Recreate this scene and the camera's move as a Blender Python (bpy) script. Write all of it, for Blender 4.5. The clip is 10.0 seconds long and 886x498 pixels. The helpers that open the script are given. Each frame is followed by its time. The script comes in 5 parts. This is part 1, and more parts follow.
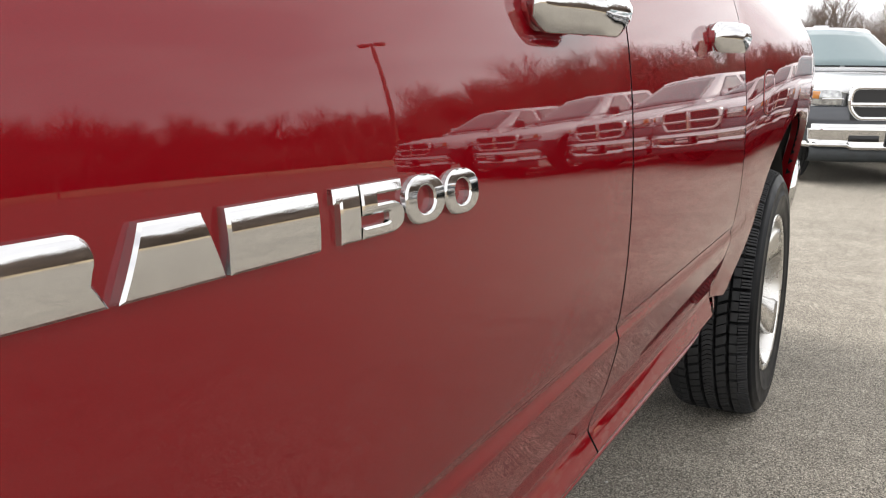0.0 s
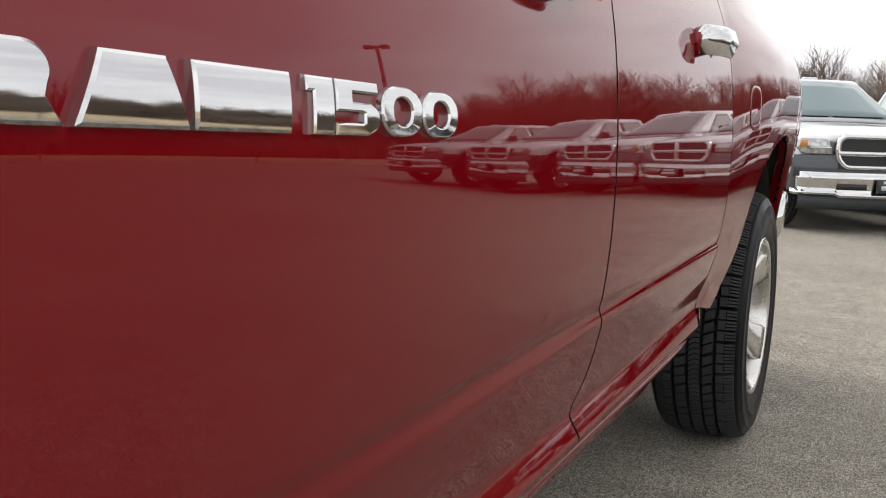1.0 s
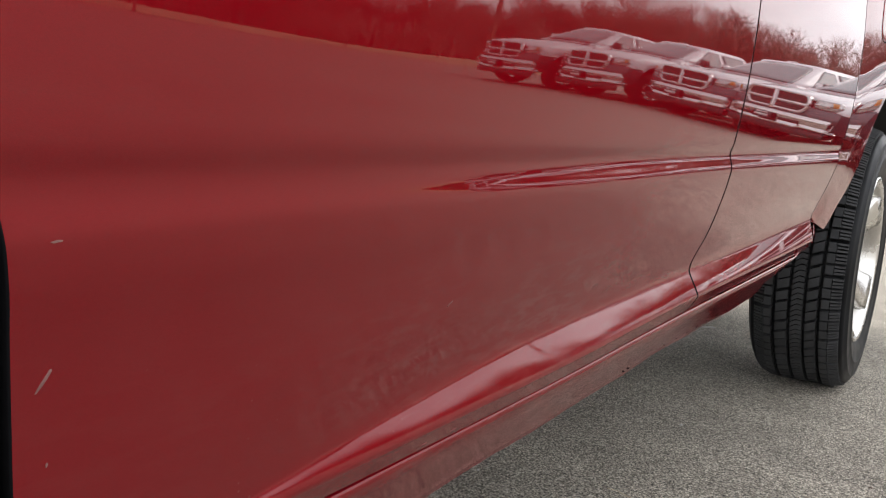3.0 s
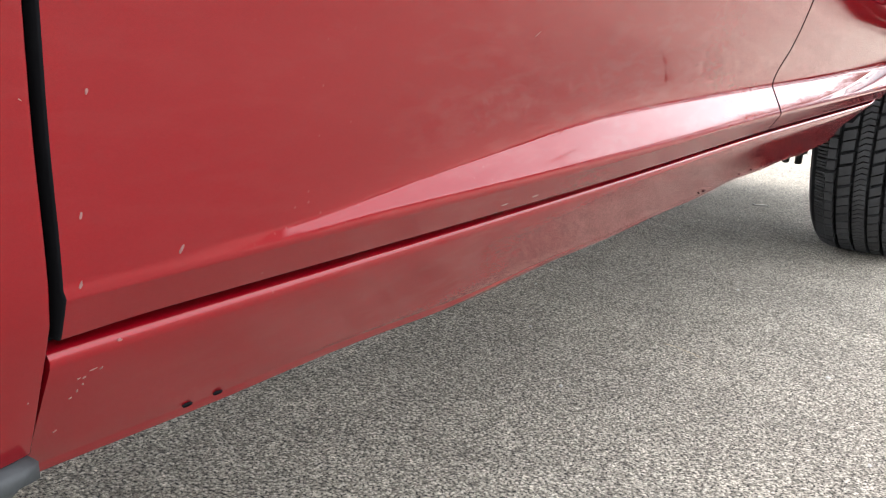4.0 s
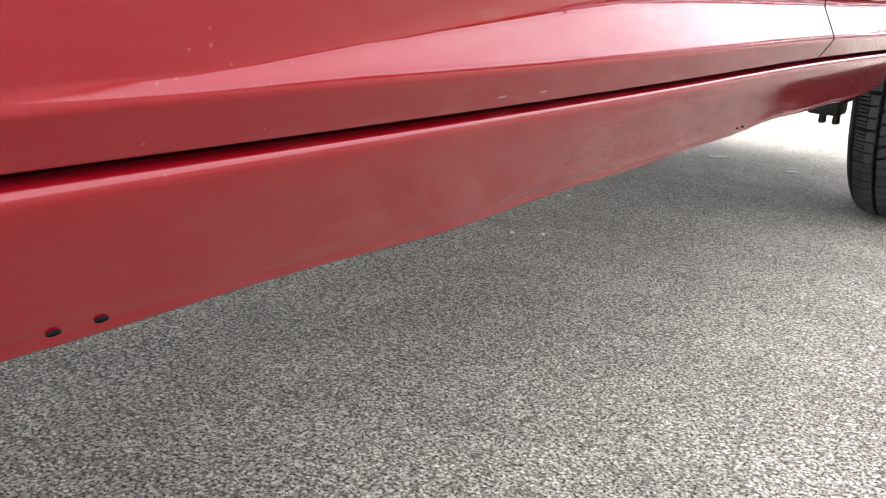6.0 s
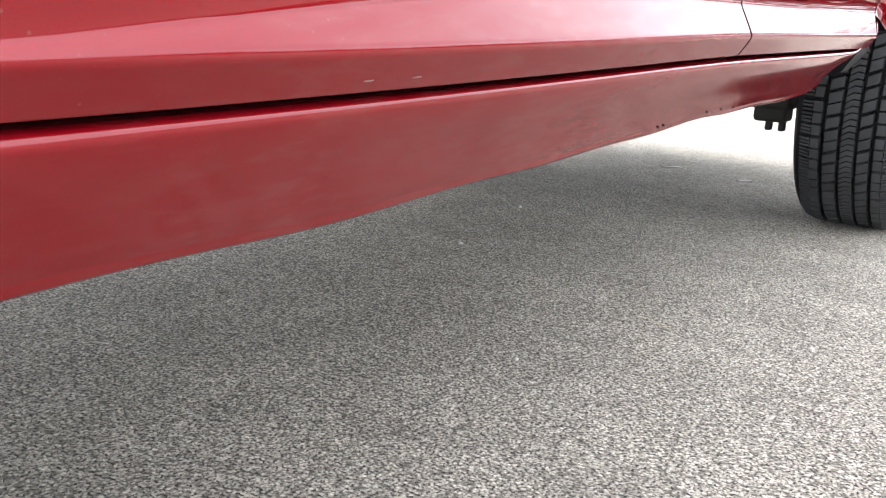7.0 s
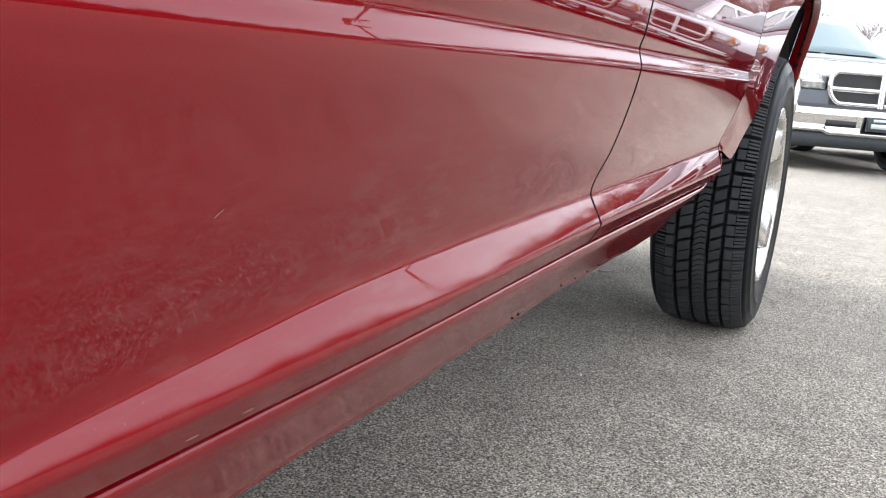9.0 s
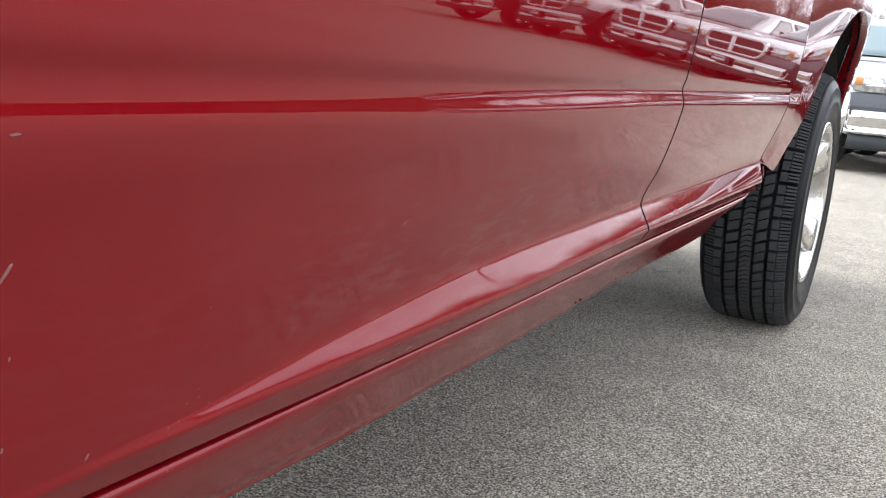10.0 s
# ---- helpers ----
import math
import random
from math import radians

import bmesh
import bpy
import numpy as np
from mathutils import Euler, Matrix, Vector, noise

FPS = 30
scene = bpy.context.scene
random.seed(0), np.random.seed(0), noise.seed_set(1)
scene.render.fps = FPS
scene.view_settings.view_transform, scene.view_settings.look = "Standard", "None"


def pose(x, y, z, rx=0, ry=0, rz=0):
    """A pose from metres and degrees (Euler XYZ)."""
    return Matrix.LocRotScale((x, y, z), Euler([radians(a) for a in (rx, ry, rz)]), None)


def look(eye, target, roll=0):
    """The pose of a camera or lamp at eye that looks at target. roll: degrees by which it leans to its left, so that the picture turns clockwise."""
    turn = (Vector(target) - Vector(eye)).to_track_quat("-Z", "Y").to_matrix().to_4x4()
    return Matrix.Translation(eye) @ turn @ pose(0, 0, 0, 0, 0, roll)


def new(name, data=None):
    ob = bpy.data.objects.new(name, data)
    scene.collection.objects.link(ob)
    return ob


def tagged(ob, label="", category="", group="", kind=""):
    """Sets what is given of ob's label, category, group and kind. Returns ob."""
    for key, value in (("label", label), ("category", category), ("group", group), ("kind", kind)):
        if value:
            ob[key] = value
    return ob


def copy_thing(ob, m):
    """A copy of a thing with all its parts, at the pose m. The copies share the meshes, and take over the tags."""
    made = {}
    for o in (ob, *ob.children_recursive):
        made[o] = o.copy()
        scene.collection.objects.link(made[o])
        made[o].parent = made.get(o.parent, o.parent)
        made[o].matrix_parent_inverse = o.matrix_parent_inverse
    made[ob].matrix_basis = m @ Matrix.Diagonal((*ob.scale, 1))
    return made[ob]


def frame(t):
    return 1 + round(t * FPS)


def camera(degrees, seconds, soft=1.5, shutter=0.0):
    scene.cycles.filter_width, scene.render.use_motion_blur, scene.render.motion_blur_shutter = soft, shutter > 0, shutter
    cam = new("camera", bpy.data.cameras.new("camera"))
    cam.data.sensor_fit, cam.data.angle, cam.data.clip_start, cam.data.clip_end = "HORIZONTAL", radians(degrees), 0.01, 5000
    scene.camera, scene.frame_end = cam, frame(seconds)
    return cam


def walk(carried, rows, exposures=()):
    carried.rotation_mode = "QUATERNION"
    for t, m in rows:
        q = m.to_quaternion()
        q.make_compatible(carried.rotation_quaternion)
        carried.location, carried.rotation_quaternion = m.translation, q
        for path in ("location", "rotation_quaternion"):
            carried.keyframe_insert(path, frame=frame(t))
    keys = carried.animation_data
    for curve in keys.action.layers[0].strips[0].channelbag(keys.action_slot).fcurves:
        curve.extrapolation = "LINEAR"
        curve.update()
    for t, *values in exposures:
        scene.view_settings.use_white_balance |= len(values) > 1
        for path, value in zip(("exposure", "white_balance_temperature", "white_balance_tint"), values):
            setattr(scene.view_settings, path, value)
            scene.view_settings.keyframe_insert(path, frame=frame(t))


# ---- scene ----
cam = camera(53.0, 10.0, soft=1.15)
PATH = [
    (0, (0.371, 0.098, 1.089), (-0.537, 1.844, 0.735), 0.4),
    (0.5, (0.396, 0.114, 1.033), (-0.506, 1.874, 0.738), 0.6),
    (1, (0.386, 0.101, 0.979), (-0.513, 1.870, 0.734), 1.7),
    (1.5, (0.373, 0.094, 0.926), (-0.526, 1.869, 0.719), 3.2),
    (2, (0.351, 0.077, 0.868), (-0.573, 1.842, 0.695), 3.5),
    (2.2, (0.353, 0.058, 0.853), (-0.593, 1.811, 0.671), 4.6),
    (3.3, (0.310, 0.129, 0.696), (-0.746, 1.793, 0.352), 4.1),
    (3.5, (0.300, 0.137, 0.669), (-0.761, 1.786, 0.272), 4.2),
    (4, (0.274, 0.143, 0.606), (-0.794, 1.763, 0.121), 3.9),
    (4.5, (0.223, 0.141, 0.555), (-0.856, 1.742, 0.033), 3.7),
    (5, (0.200, 0.149, 0.540), (-0.885, 1.742, 0.005), 4.2),
    (5.5, (0.217, 0.213, 0.535), (-0.875, 1.799, -0.004), 4.1),
    (5.7, (0.223, 0.238, 0.536), (-0.875, 1.821, -0.002), 4.1),
    (6.8, (0.244, 0.293, 0.519), (-0.815, 1.910, 0.003), 4.1),
    (7, (0.269, 0.304, 0.517), (-0.782, 1.932, 0.024), 3.5),
    (7.5, (0.291, 0.327, 0.543), (-0.694, 2.005, 0.080), 3.7),
    (8, (0.307, 0.338, 0.590), (-0.612, 2.064, 0.170), 4.0),
    (8.5, (0.269, 0.343, 0.641), (-0.586, 2.109, 0.253), 4.3),
    (9, (0.253, 0.355, 0.675), (-0.576, 2.139, 0.308), 4.7),
    (9.5, (0.291, 0.265, 0.721), (-0.541, 2.042, 0.334), 5.1),
    (10, (0.339, 0.094, 0.722), (-0.601, 1.818, 0.339), 5.1),
]
EXPOSURE = [(0, -0.02, 6900, 10), (0.5, -0.17, 6900, 10), (1, -0.49, 6850, 10), (1.5, -0.68, 6800, 10), (2, -0.75, 6750, 10), (3.5, 0.8, 6650, 10), (4, 1.2, 6550, 10), (4.5, 1.34, 6500, 10), (5, 1.35, 6450, 10), (5.5, 1.36, 6400, 10), (7, 1.32, 6300, 10), (7.5, 1.14, 6250, 10), (8, 0.98, 6250, 10), (8.5, 0.77, 6250, 10), (9, 0.61, 6250, 10), (9.5, 0.53, 6250, 10), (10, 0.52, 6300, 10)]
walk(cam, [(t, look(eye, target, roll)) for t, eye, target, roll in PATH], EXPOSURE)


# ---- light ----
def wire(tree, a, out, b, inp):
    tree.links.new(a.outputs[out], b.inputs[inp])


world = bpy.data.worlds.new("overcast")
scene.world = world
world.use_nodes = True
wt = world.node_tree
wt.nodes.clear()
w_out = wt.nodes.new("ShaderNodeOutputWorld")
w_bg = wt.nodes.new("ShaderNodeBackground")
w_sky = wt.nodes.new("ShaderNodeTexSky")
w_sky.sky_type = "NISHITA"
w_sky.sun_disc = False
w_sky.sun_elevation = radians(45)
w_sky.sun_rotation = radians(301)
w_hsv = wt.nodes.new("ShaderNodeHueSaturation")
w_hsv.inputs["Saturation"].default_value = 0.1
w_hsv.inputs["Value"].default_value = 0.1
w_tc = wt.nodes.new("ShaderNodeTexCoord")
w_map = wt.nodes.new("ShaderNodeMapping")
w_map.inputs["Scale"].default_value = (1.0, 1.0, 3.2)
w_noise = wt.nodes.new("ShaderNodeTexNoise")
w_noise.inputs["Scale"].default_value = 2.3
w_noise.inputs["Detail"].default_value = 6.0
w_noise.inputs["Roughness"].default_value = 0.55
w_ramp = wt.nodes.new("ShaderNodeValToRGB")
w_ramp.color_ramp.elements[0].position = 0.34
w_ramp.color_ramp.elements[0].color = (0.60, 0.62, 0.69, 1)
w_ramp.color_ramp.elements[1].position = 0.64
w_ramp.color_ramp.elements[1].color = (0.97, 1.0, 1.05, 1)
w_mix = wt.nodes.new("ShaderNodeMix")
w_mix.data_type = "RGBA"
w_mix.inputs["Factor"].default_value = 0.85
wire(wt, w_sky, "Color", w_hsv, "Color")
wire(wt, w_tc, "Generated", w_map, "Vector")
wire(wt, w_map, "Vector", w_noise, "Vector")
wire(wt, w_noise, "Fac", w_ramp, "Fac")
wt.links.new(w_hsv.outputs["Color"], w_mix.inputs[6])
wt.links.new(w_ramp.outputs["Color"], w_mix.inputs[7])
wt.links.new(w_mix.outputs[2], w_bg.inputs["Color"])
w_bg.inputs["Strength"].default_value = 2.4
wire(wt, w_bg, "Background", w_out, "Surface")

sun = new("sun", bpy.data.lights.new("sun", "SUN"))
sun.data.energy = 2.5
sun.data.angle = radians(40)
sun.data.color = (1.0, 0.97, 0.93)
sun.matrix_world = look((-10, 6, 11.5), (0, 0, 0))


# ---- materials ----
def material(name, color=(0.5, 0.5, 0.5), rough=0.5, metal=0.0, coat=0.0, coat_rough=0.03, spec=0.5):
    m = bpy.data.materials.new(name)
    m.use_nodes = True
    b = m.node_tree.nodes["Principled BSDF"]
    b.inputs["Base Color"].default_value = (*color, 1)
    b.inputs["Roughness"].default_value = rough
    b.inputs["Metallic"].default_value = metal
    b.inputs["Coat Weight"].default_value = coat
    b.inputs["Coat Roughness"].default_value = coat_rough
    b.inputs["Specular IOR Level"].default_value = spec
    return m, m.node_tree, b


def noise_node(nt, scale, detail=4.0, rough=0.5, stretch=None):
    tc = nt.nodes.new("ShaderNodeTexCoord")
    n = nt.nodes.new("ShaderNodeTexNoise")
    n.inputs["Scale"].default_value = scale
    n.inputs["Detail"].default_value = detail
    n.inputs["Roughness"].default_value = rough
    if stretch:
        mp = nt.nodes.new("ShaderNodeMapping")
        mp.inputs["Scale"].default_value = stretch
        nt.links.new(tc.outputs["Object"], mp.inputs["Vector"])
        nt.links.new(mp.outputs["Vector"], n.inputs["Vector"])
    else:
        nt.links.new(tc.outputs["Object"], n.inputs["Vector"])
    return n


def ramp_node(nt, source, stops):
    r = nt.nodes.new("ShaderNodeValToRGB")
    while len(r.color_ramp.elements) < len(stops):
        r.color_ramp.elements.new(0.5)
    for el, (p, c) in zip(r.color_ramp.elements, stops):
        el.position = p
        el.color = (*c, 1) if len(c) == 3 else c
    nt.links.new(source, r.inputs["Fac"])
    return r


def mix_node(nt, fac, a, b, blend="MIX"):
    m = nt.nodes.new("ShaderNodeMix")
    m.data_type = "RGBA"
    m.blend_type = blend
    for sock, v in ((m.inputs["Factor"], fac), (m.inputs[6], a), (m.inputs[7], b)):
        if isinstance(v, (int, float)):
            sock.default_value = v
        elif isinstance(v, tuple):
            sock.default_value = (*v, 1)
        else:
            nt.links.new(v, sock)
    return m.outputs[2]


def bump(nt, b, height, strength, dist):
    n = nt.nodes.new("ShaderNodeBump")
    n.inputs["Strength"].default_value = strength
    n.inputs["Distance"].default_value = dist
    nt.links.new(height, n.inputs["Height"])
    nt.links.new(n.outputs["Normal"], b.inputs["Normal"])
    return n


def plain(name, color, rough, metal=0.0, vary=0.25, scale=9.0, relief=0.0, **kw):
    """A surface with its colour worn at two scales and a rough-smooth change."""
    m, nt, b = material(name, color, rough, metal, **kw)
    n1 = noise_node(nt, scale, 5.0)
    n2 = noise_node(nt, scale * 14, 3.0)
    dark = tuple(c * (1 - vary) for c in color)
    light = tuple(min(1.0, c * (1 + vary)) for c in color)
    r = ramp_node(nt, n1.outputs["Fac"], [(0.3, dark), (0.7, light)])
    col = mix_node(nt, 0.25, r.outputs["Color"], ramp_node(nt, n2.outputs["Fac"], [(0.3, dark), (0.7, light)]).outputs["Color"])
    nt.links.new(col, b.inputs["Base Color"])
    rr = ramp_node(nt, n1.outputs["Fac"], [(0.3, (rough * 0.8,) * 3), (0.7, (min(1, rough * 1.2),) * 3)])
    nt.links.new(rr.outputs["Color"], b.inputs["Roughness"])
    if relief:
        bump(nt, b, n2.outputs["Fac"], relief, 0.002)
    return m


def red_paint():
    m, nt, b = material("red_metallic_paint", (0.25, 0.003, 0.010), 0.46, 0.35, 1.0, 0.0, spec=0.0)
    b.inputs["Specular Tint"].default_value = (0.30, 0.004, 0.012, 1)
    b.inputs["Coat IOR"].default_value = 1.48
    # fine flake and slow drift of colour
    flake = noise_node(nt, 2600, 1.0)
    fr = ramp_node(nt, flake.outputs["Fac"], [(0.35, (0.170, 0.0014, 0.0052)), (0.65, (0.208, 0.0020, 0.0069))])
    tc = nt.nodes.new("ShaderNodeTexCoord")
    sep = nt.nodes.new("ShaderNodeSeparateXYZ")
    nt.links.new(tc.outputs["Object"], sep.inputs["Vector"])
    # road dust along the door bottoms, wiped in curling strokes, plus painted asphalt reflections
    mp = nt.nodes.new("ShaderNodeMapping")
    mp.inputs["Rotation"].default_value = (radians(38), 0, 0)
    mp.inputs["Scale"].default_value = (1.0, 0.26, 1.0)
    nt.links.new(tc.outputs["Object"], mp.inputs["Vector"])
    stroke = nt.nodes.new("ShaderNodeTexNoise")
    stroke.inputs["Scale"].default_value = 95
    stroke.inputs["Detail"].default_value = 4.0
    stroke.inputs["Distortion"].default_value = 0.35
    nt.links.new(mp.outputs["Vector"], stroke.inputs["Vector"])
    stroke_r = ramp_node(nt, stroke.outputs["Fac"], [(0.47, (0.04, 0.04, 0.04)), (0.64, (1, 1, 1))])
    patch = noise_node(nt, 5.0, 4.0, 0.6)
    patch_r = ramp_node(nt, patch.outputs["Fac"], [(0.34, (0.10, 0.10, 0.10)), (0.58, (1, 1, 1))])
    band = nt.nodes.new("ShaderNodeValToRGB")
    for p in (0.25, 0.5, 0.75):
        band.color_ramp.elements.new(p)
    for el, (p, v) in zip(band.color_ramp.elements, ((0.0, 0.6), (0.22, 0.5), (0.47, 0.9), (0.60, 0.5), (0.76, 0.0))):
        el.position = p
        el.color = (v, v, v, 1)
    low = nt.nodes.new("ShaderNodeMapRange")
    low.inputs["From Min"].default_value = 0.42
    low.inputs["From Max"].default_value = 0.74
    nt.links.new(sep.outputs["Z"], low.inputs["Value"])
    nt.links.new(low.outputs["Result"], band.inputs["Fac"])
    aft = nt.nodes.new("ShaderNodeMapRange")
    aft.inputs["From Min"].default_value = 0.42
    aft.inputs["From Max"].default_value = 0.92
    aft.inputs["To Min"].default_value = 0.12
    nt.links.new(sep.outputs["Y"], aft.inputs["Value"])
    dust_and_reflection = mix_node(nt, 1.0, stroke_r.outputs["Color"], patch_r.outputs["Color"], "MULTIPLY")
    dust_and_reflection = mix_node(nt, 1.0, dust_and_reflection, band.outputs["Color"], "MULTIPLY")
    dust_and_reflection = mix_node(nt, 1.0, dust_and_reflection, aft.outputs["Result"], "MULTIPLY")
    d1 = nt.nodes.new("ShaderNodeMath")
    d1.operation = "MULTIPLY"
    d1.inputs[1].default_value = 0.19
    nt.links.new(dust_and_reflection, d1.inputs[0])
    col = mix_node(nt, d1.outputs[0], fr.outputs["Color"], (0.25, 0.165, 0.15))
    # dried specks
    speck = nt.nodes.new("ShaderNodeTexVoronoi")
    speck.inputs["Scale"].default_value = 95
    nt.links.new(tc.outputs["Object"], speck.inputs["Vector"])
    speck_r = ramp_node(nt, speck.outputs["Distance"], [(0.05, (1, 1, 1)), (0.11, (0, 0, 0))])
    thin = noise_node(nt, 9, 3.0)
    thin_r = ramp_node(nt, thin.outputs["Fac"], [(0.58, (0, 0, 0)), (0.70, (1, 1, 1))])
    specks = mix_node(nt, 1.0, speck_r.outputs["Color"], thin_r.outputs["Color"], "MULTIPLY")
    specks = mix_node(nt, 1.0, specks, band.outputs["Color"], "MULTIPLY")
    s1 = nt.nodes.new("ShaderNodeMath")
    s1.operation = "MULTIPLY"
    s1.inputs[1].default_value = 0.16
    nt.links.new(specks, s1.inputs[0])
    col = mix_node(nt, s1.outputs[0], col, (0.40, 0.33, 0.30))
    nt.links.new(col, b.inputs["Base Color"])
    cr = nt.nodes.new("ShaderNodeMapRange")
    cr.inputs["From Max"].default_value = 0.16
    cr.inputs["To Min"].default_value = 0.0
    cr.inputs["To Max"].default_value = 0.03
    nt.links.new(d1.outputs[0], cr.inputs["Value"])
    # a dull film of road dirt low on the doors
    film = nt.nodes.new("ShaderNodeValToRGB")
    for p in (0.3, 0.4, 0.5, 0.7):
        film.color_ramp.elements.new(p)
    for el, (p, v) in zip(film.color_ramp.elements, ((0.0, 0.07), (0.30, 0.08), (0.355, 0.012), (0.54, 0.02), (0.66, 0.05), (0.82, 0.006))):
        el.position = p
        el.color = (v, v, v, 1)
    nt.links.new(low.outputs["Result"], film.inputs["Fac"])
    dull = nt.nodes.new("ShaderNodeMath")
    dull.operation = "ADD"
    nt.links.new(cr.outputs["Result"], dull.inputs[0])
    nt.links.new(film.outputs["Color"], dull.inputs[1])
    # thicker low at the front, behind the wheel
    parts = []
    for axis, a, z in (("Y", 0.62, 0.38), ("Z", 0.70, 0.63)):
        r = nt.nodes.new("ShaderNodeMapRange")
        r.inputs["From Min"].default_value = a
        r.inputs["From Max"].default_value = z
        nt.links.new(sep.outputs[axis], r.inputs["Value"])
        parts.append(r.outputs["Result"])
    both = nt.nodes.new("ShaderNodeMath")
    both.operation = "MULTIPLY"
    nt.links.new(parts[0], both.inputs[0])
    nt.links.new(parts[1], both.inputs[1])
    more = nt.nodes.new("ShaderNodeMath")
    more.operation = "MULTIPLY_ADD"
    more.inputs[1].default_value = 0.11
    nt.links.new(both.outputs[0], more.inputs[0])
    nt.links.new(dull.outputs[0], more.inputs[2])
    nt.links.new(more.outputs[0], b.inputs["Coat Roughness"])
    # orange peel in the lacquer
    peel = noise_node(nt, 220, 2.0)
    pb = nt.nodes.new("ShaderNodeBump")
    pb.inputs["Strength"].default_value = 0.003
    pb.inputs["Distance"].default_value = 0.001
    nt.links.new(peel.outputs["Fac"], pb.inputs["Height"])
    nt.links.new(pb.outputs["Normal"], b.inputs["Coat Normal"])
    return m


def asphalt():
    m, nt, b = material("worn_asphalt", (0.18, 0.17, 0.16), 0.9)
    tc = nt.nodes.new("ShaderNodeTexCoord")

    def cells(scale):
        v = nt.nodes.new("ShaderNodeTexVoronoi")
        v.inputs["Scale"].default_value = scale
        nt.links.new(tc.outputs["Object"], v.inputs["Vector"])
        return v
    v1, v2 = cells(200), cells(420)
    stone = ramp_node(nt, v1.outputs["Color"], [(0.10, (0.20, 0.181, 0.158)), (0.34, (0.40, 0.367, 0.322)), (0.62, (0.56, 0.517, 0.457)), (0.93, (0.84, 0.783, 0.706))])
    grit = ramp_node(nt, v2.outputs["Color"], [(0.12, (0.17, 0.156, 0.137)), (0.5, (0.45, 0.415, 0.367)), (0.95, (0.78, 0.731, 0.662))])
    col = mix_node(nt, 0.42, stone.outputs["Color"], grit.outputs["Color"])
    gap = ramp_node(nt, v1.outputs["Distance"], [(0.36, (1, 1, 1)), (0.78, (0.36, 0.355, 0.345))])
    col = mix_node(nt, 1.0, col, gap.outputs["Color"], "MULTIPLY")
    # dark pits between the stones, in crowds
    pit = noise_node(nt, 225, 3.0, 0.65)
    pit_r = ramp_node(nt, pit.outputs["Fac"], [(0.425, (0.03, 0.029, 0.027)), (0.46, (1, 1, 1))])
    col = mix_node(nt, 1.0, col, pit_r.outputs["Color"], "MULTIPLY")
    crowd = noise_node(nt, 75, 2.0, 0.6)
    crowd_r = ramp_node(nt, crowd.outputs["Fac"], [(0.36, (0.74, 0.735, 0.725)), (0.60, (1.10, 1.10, 1.095))])
    col = mix_node(nt, 1.0, col, crowd_r.outputs["Color"], "MULTIPLY")
    patch = noise_node(nt, 7.0, 4.0, 0.6)
    patch_r = ramp_node(nt, patch.outputs["Fac"], [(0.32, (0.88, 0.875, 0.86)), (0.68, (1.12, 1.115, 1.10))])
    col = mix_node(nt, 1.0, col, patch_r.outputs["Color"], "MULTIPLY")
    stain = noise_node(nt, 0.55, 6.0, 0.6)
    stain_r = ramp_node(nt, stain.outputs["Fac"], [(0.3, (0.92, 0.915, 0.90)), (0.7, (1.14, 1.13, 1.11))])
    col = mix_node(nt, 1.0, col, stain_r.outputs["Color"], "MULTIPLY")
    streak = noise_node(nt, 2.2, 5.0, 0.6, (0.35, 1.6, 1))
    streak_r = ramp_node(nt, streak.outputs["Fac"], [(0.35, (0.92, 0.91, 0.89)), (0.65, (1.06, 1.05, 1.02))])
    col = mix_node(nt, 1.0, col, streak_r.outputs["Color"], "MULTIPLY")
    nt.links.new(col, b.inputs["Base Color"])
    hgt = mix_node(nt, 0.35, ramp_node(nt, v1.outputs["Distance"], [(0.0, (1, 1, 1)), (0.8, (0, 0, 0))]).outputs["Color"], ramp_node(nt, v2.outputs["Distance"], [(0.0, (1, 1, 1)), (0.8, (0, 0, 0))]).outputs["Color"])
    bump(nt, b, hgt, 0.9, 0.0035)
    return m


RED = red_paint()
ASPHALT = asphalt()
CHROME = plain("chrome", (0.60, 0.60, 0.60), 0.04, 1.0, vary=0.04)
# black for seals and slots, and for shade painted on the panel folds
BLACK = plain("black_seal_and_gap_shade", (0.008, 0.008, 0.009), 0.95, spec=0.0)
UNDER = plain("underbody_black", (0.015, 0.014, 0.013), 0.75, relief=0.4)
PLASTIC = plain("grey_black_plastic", (0.024, 0.029, 0.032), 0.55, vary=0.35, relief=0.3)
RUBBER = plain("tyre_rubber", (0.037, 0.038, 0.040), 0.75, vary=0.30, scale=14, relief=0.3, spec=0.3)
# black sidewall rubber; on the groove floors its darkness paints in shade
WALL_AND_GROOVE = plain("tyre_wall_and_groove_shade", (0.009, 0.0098, 0.0112), 0.42, vary=0.3, scale=14, spec=0.14)
ALLOY = plain("polished_alloy", (0.62, 0.61, 0.585), 0.26, 1.0, vary=0.06)
WHITE = plain("white_car_paint", (0.66, 0.67, 0.69), 0.35, vary=0.03, scale=2, coat=1.0, coat_rough=0.03)
CHARCOAL = plain("charcoal_car_paint", (0.045, 0.05, 0.06), 0.4, vary=0.1, scale=2, coat=0.6)
# opaque panes: sky reflection and lit cabin are put into the grey-teal colour
GLASS = plain("glass_with_sky_reflection", (0.17, 0.225, 0.235), 0.03, vary=0.05, scale=0.8)
LENS = plain("lamp_lens", (0.42, 0.43, 0.43), 0.12, 0.6, vary=0.75, scale=20, coat=1.0)
AMBER = plain("amber_lens", (0.50, 0.19, 0.035), 0.2, vary=0.15, coat=1.0)
MESHBLACK = plain("grille_black", (0.01, 0.01, 0.011), 0.5)
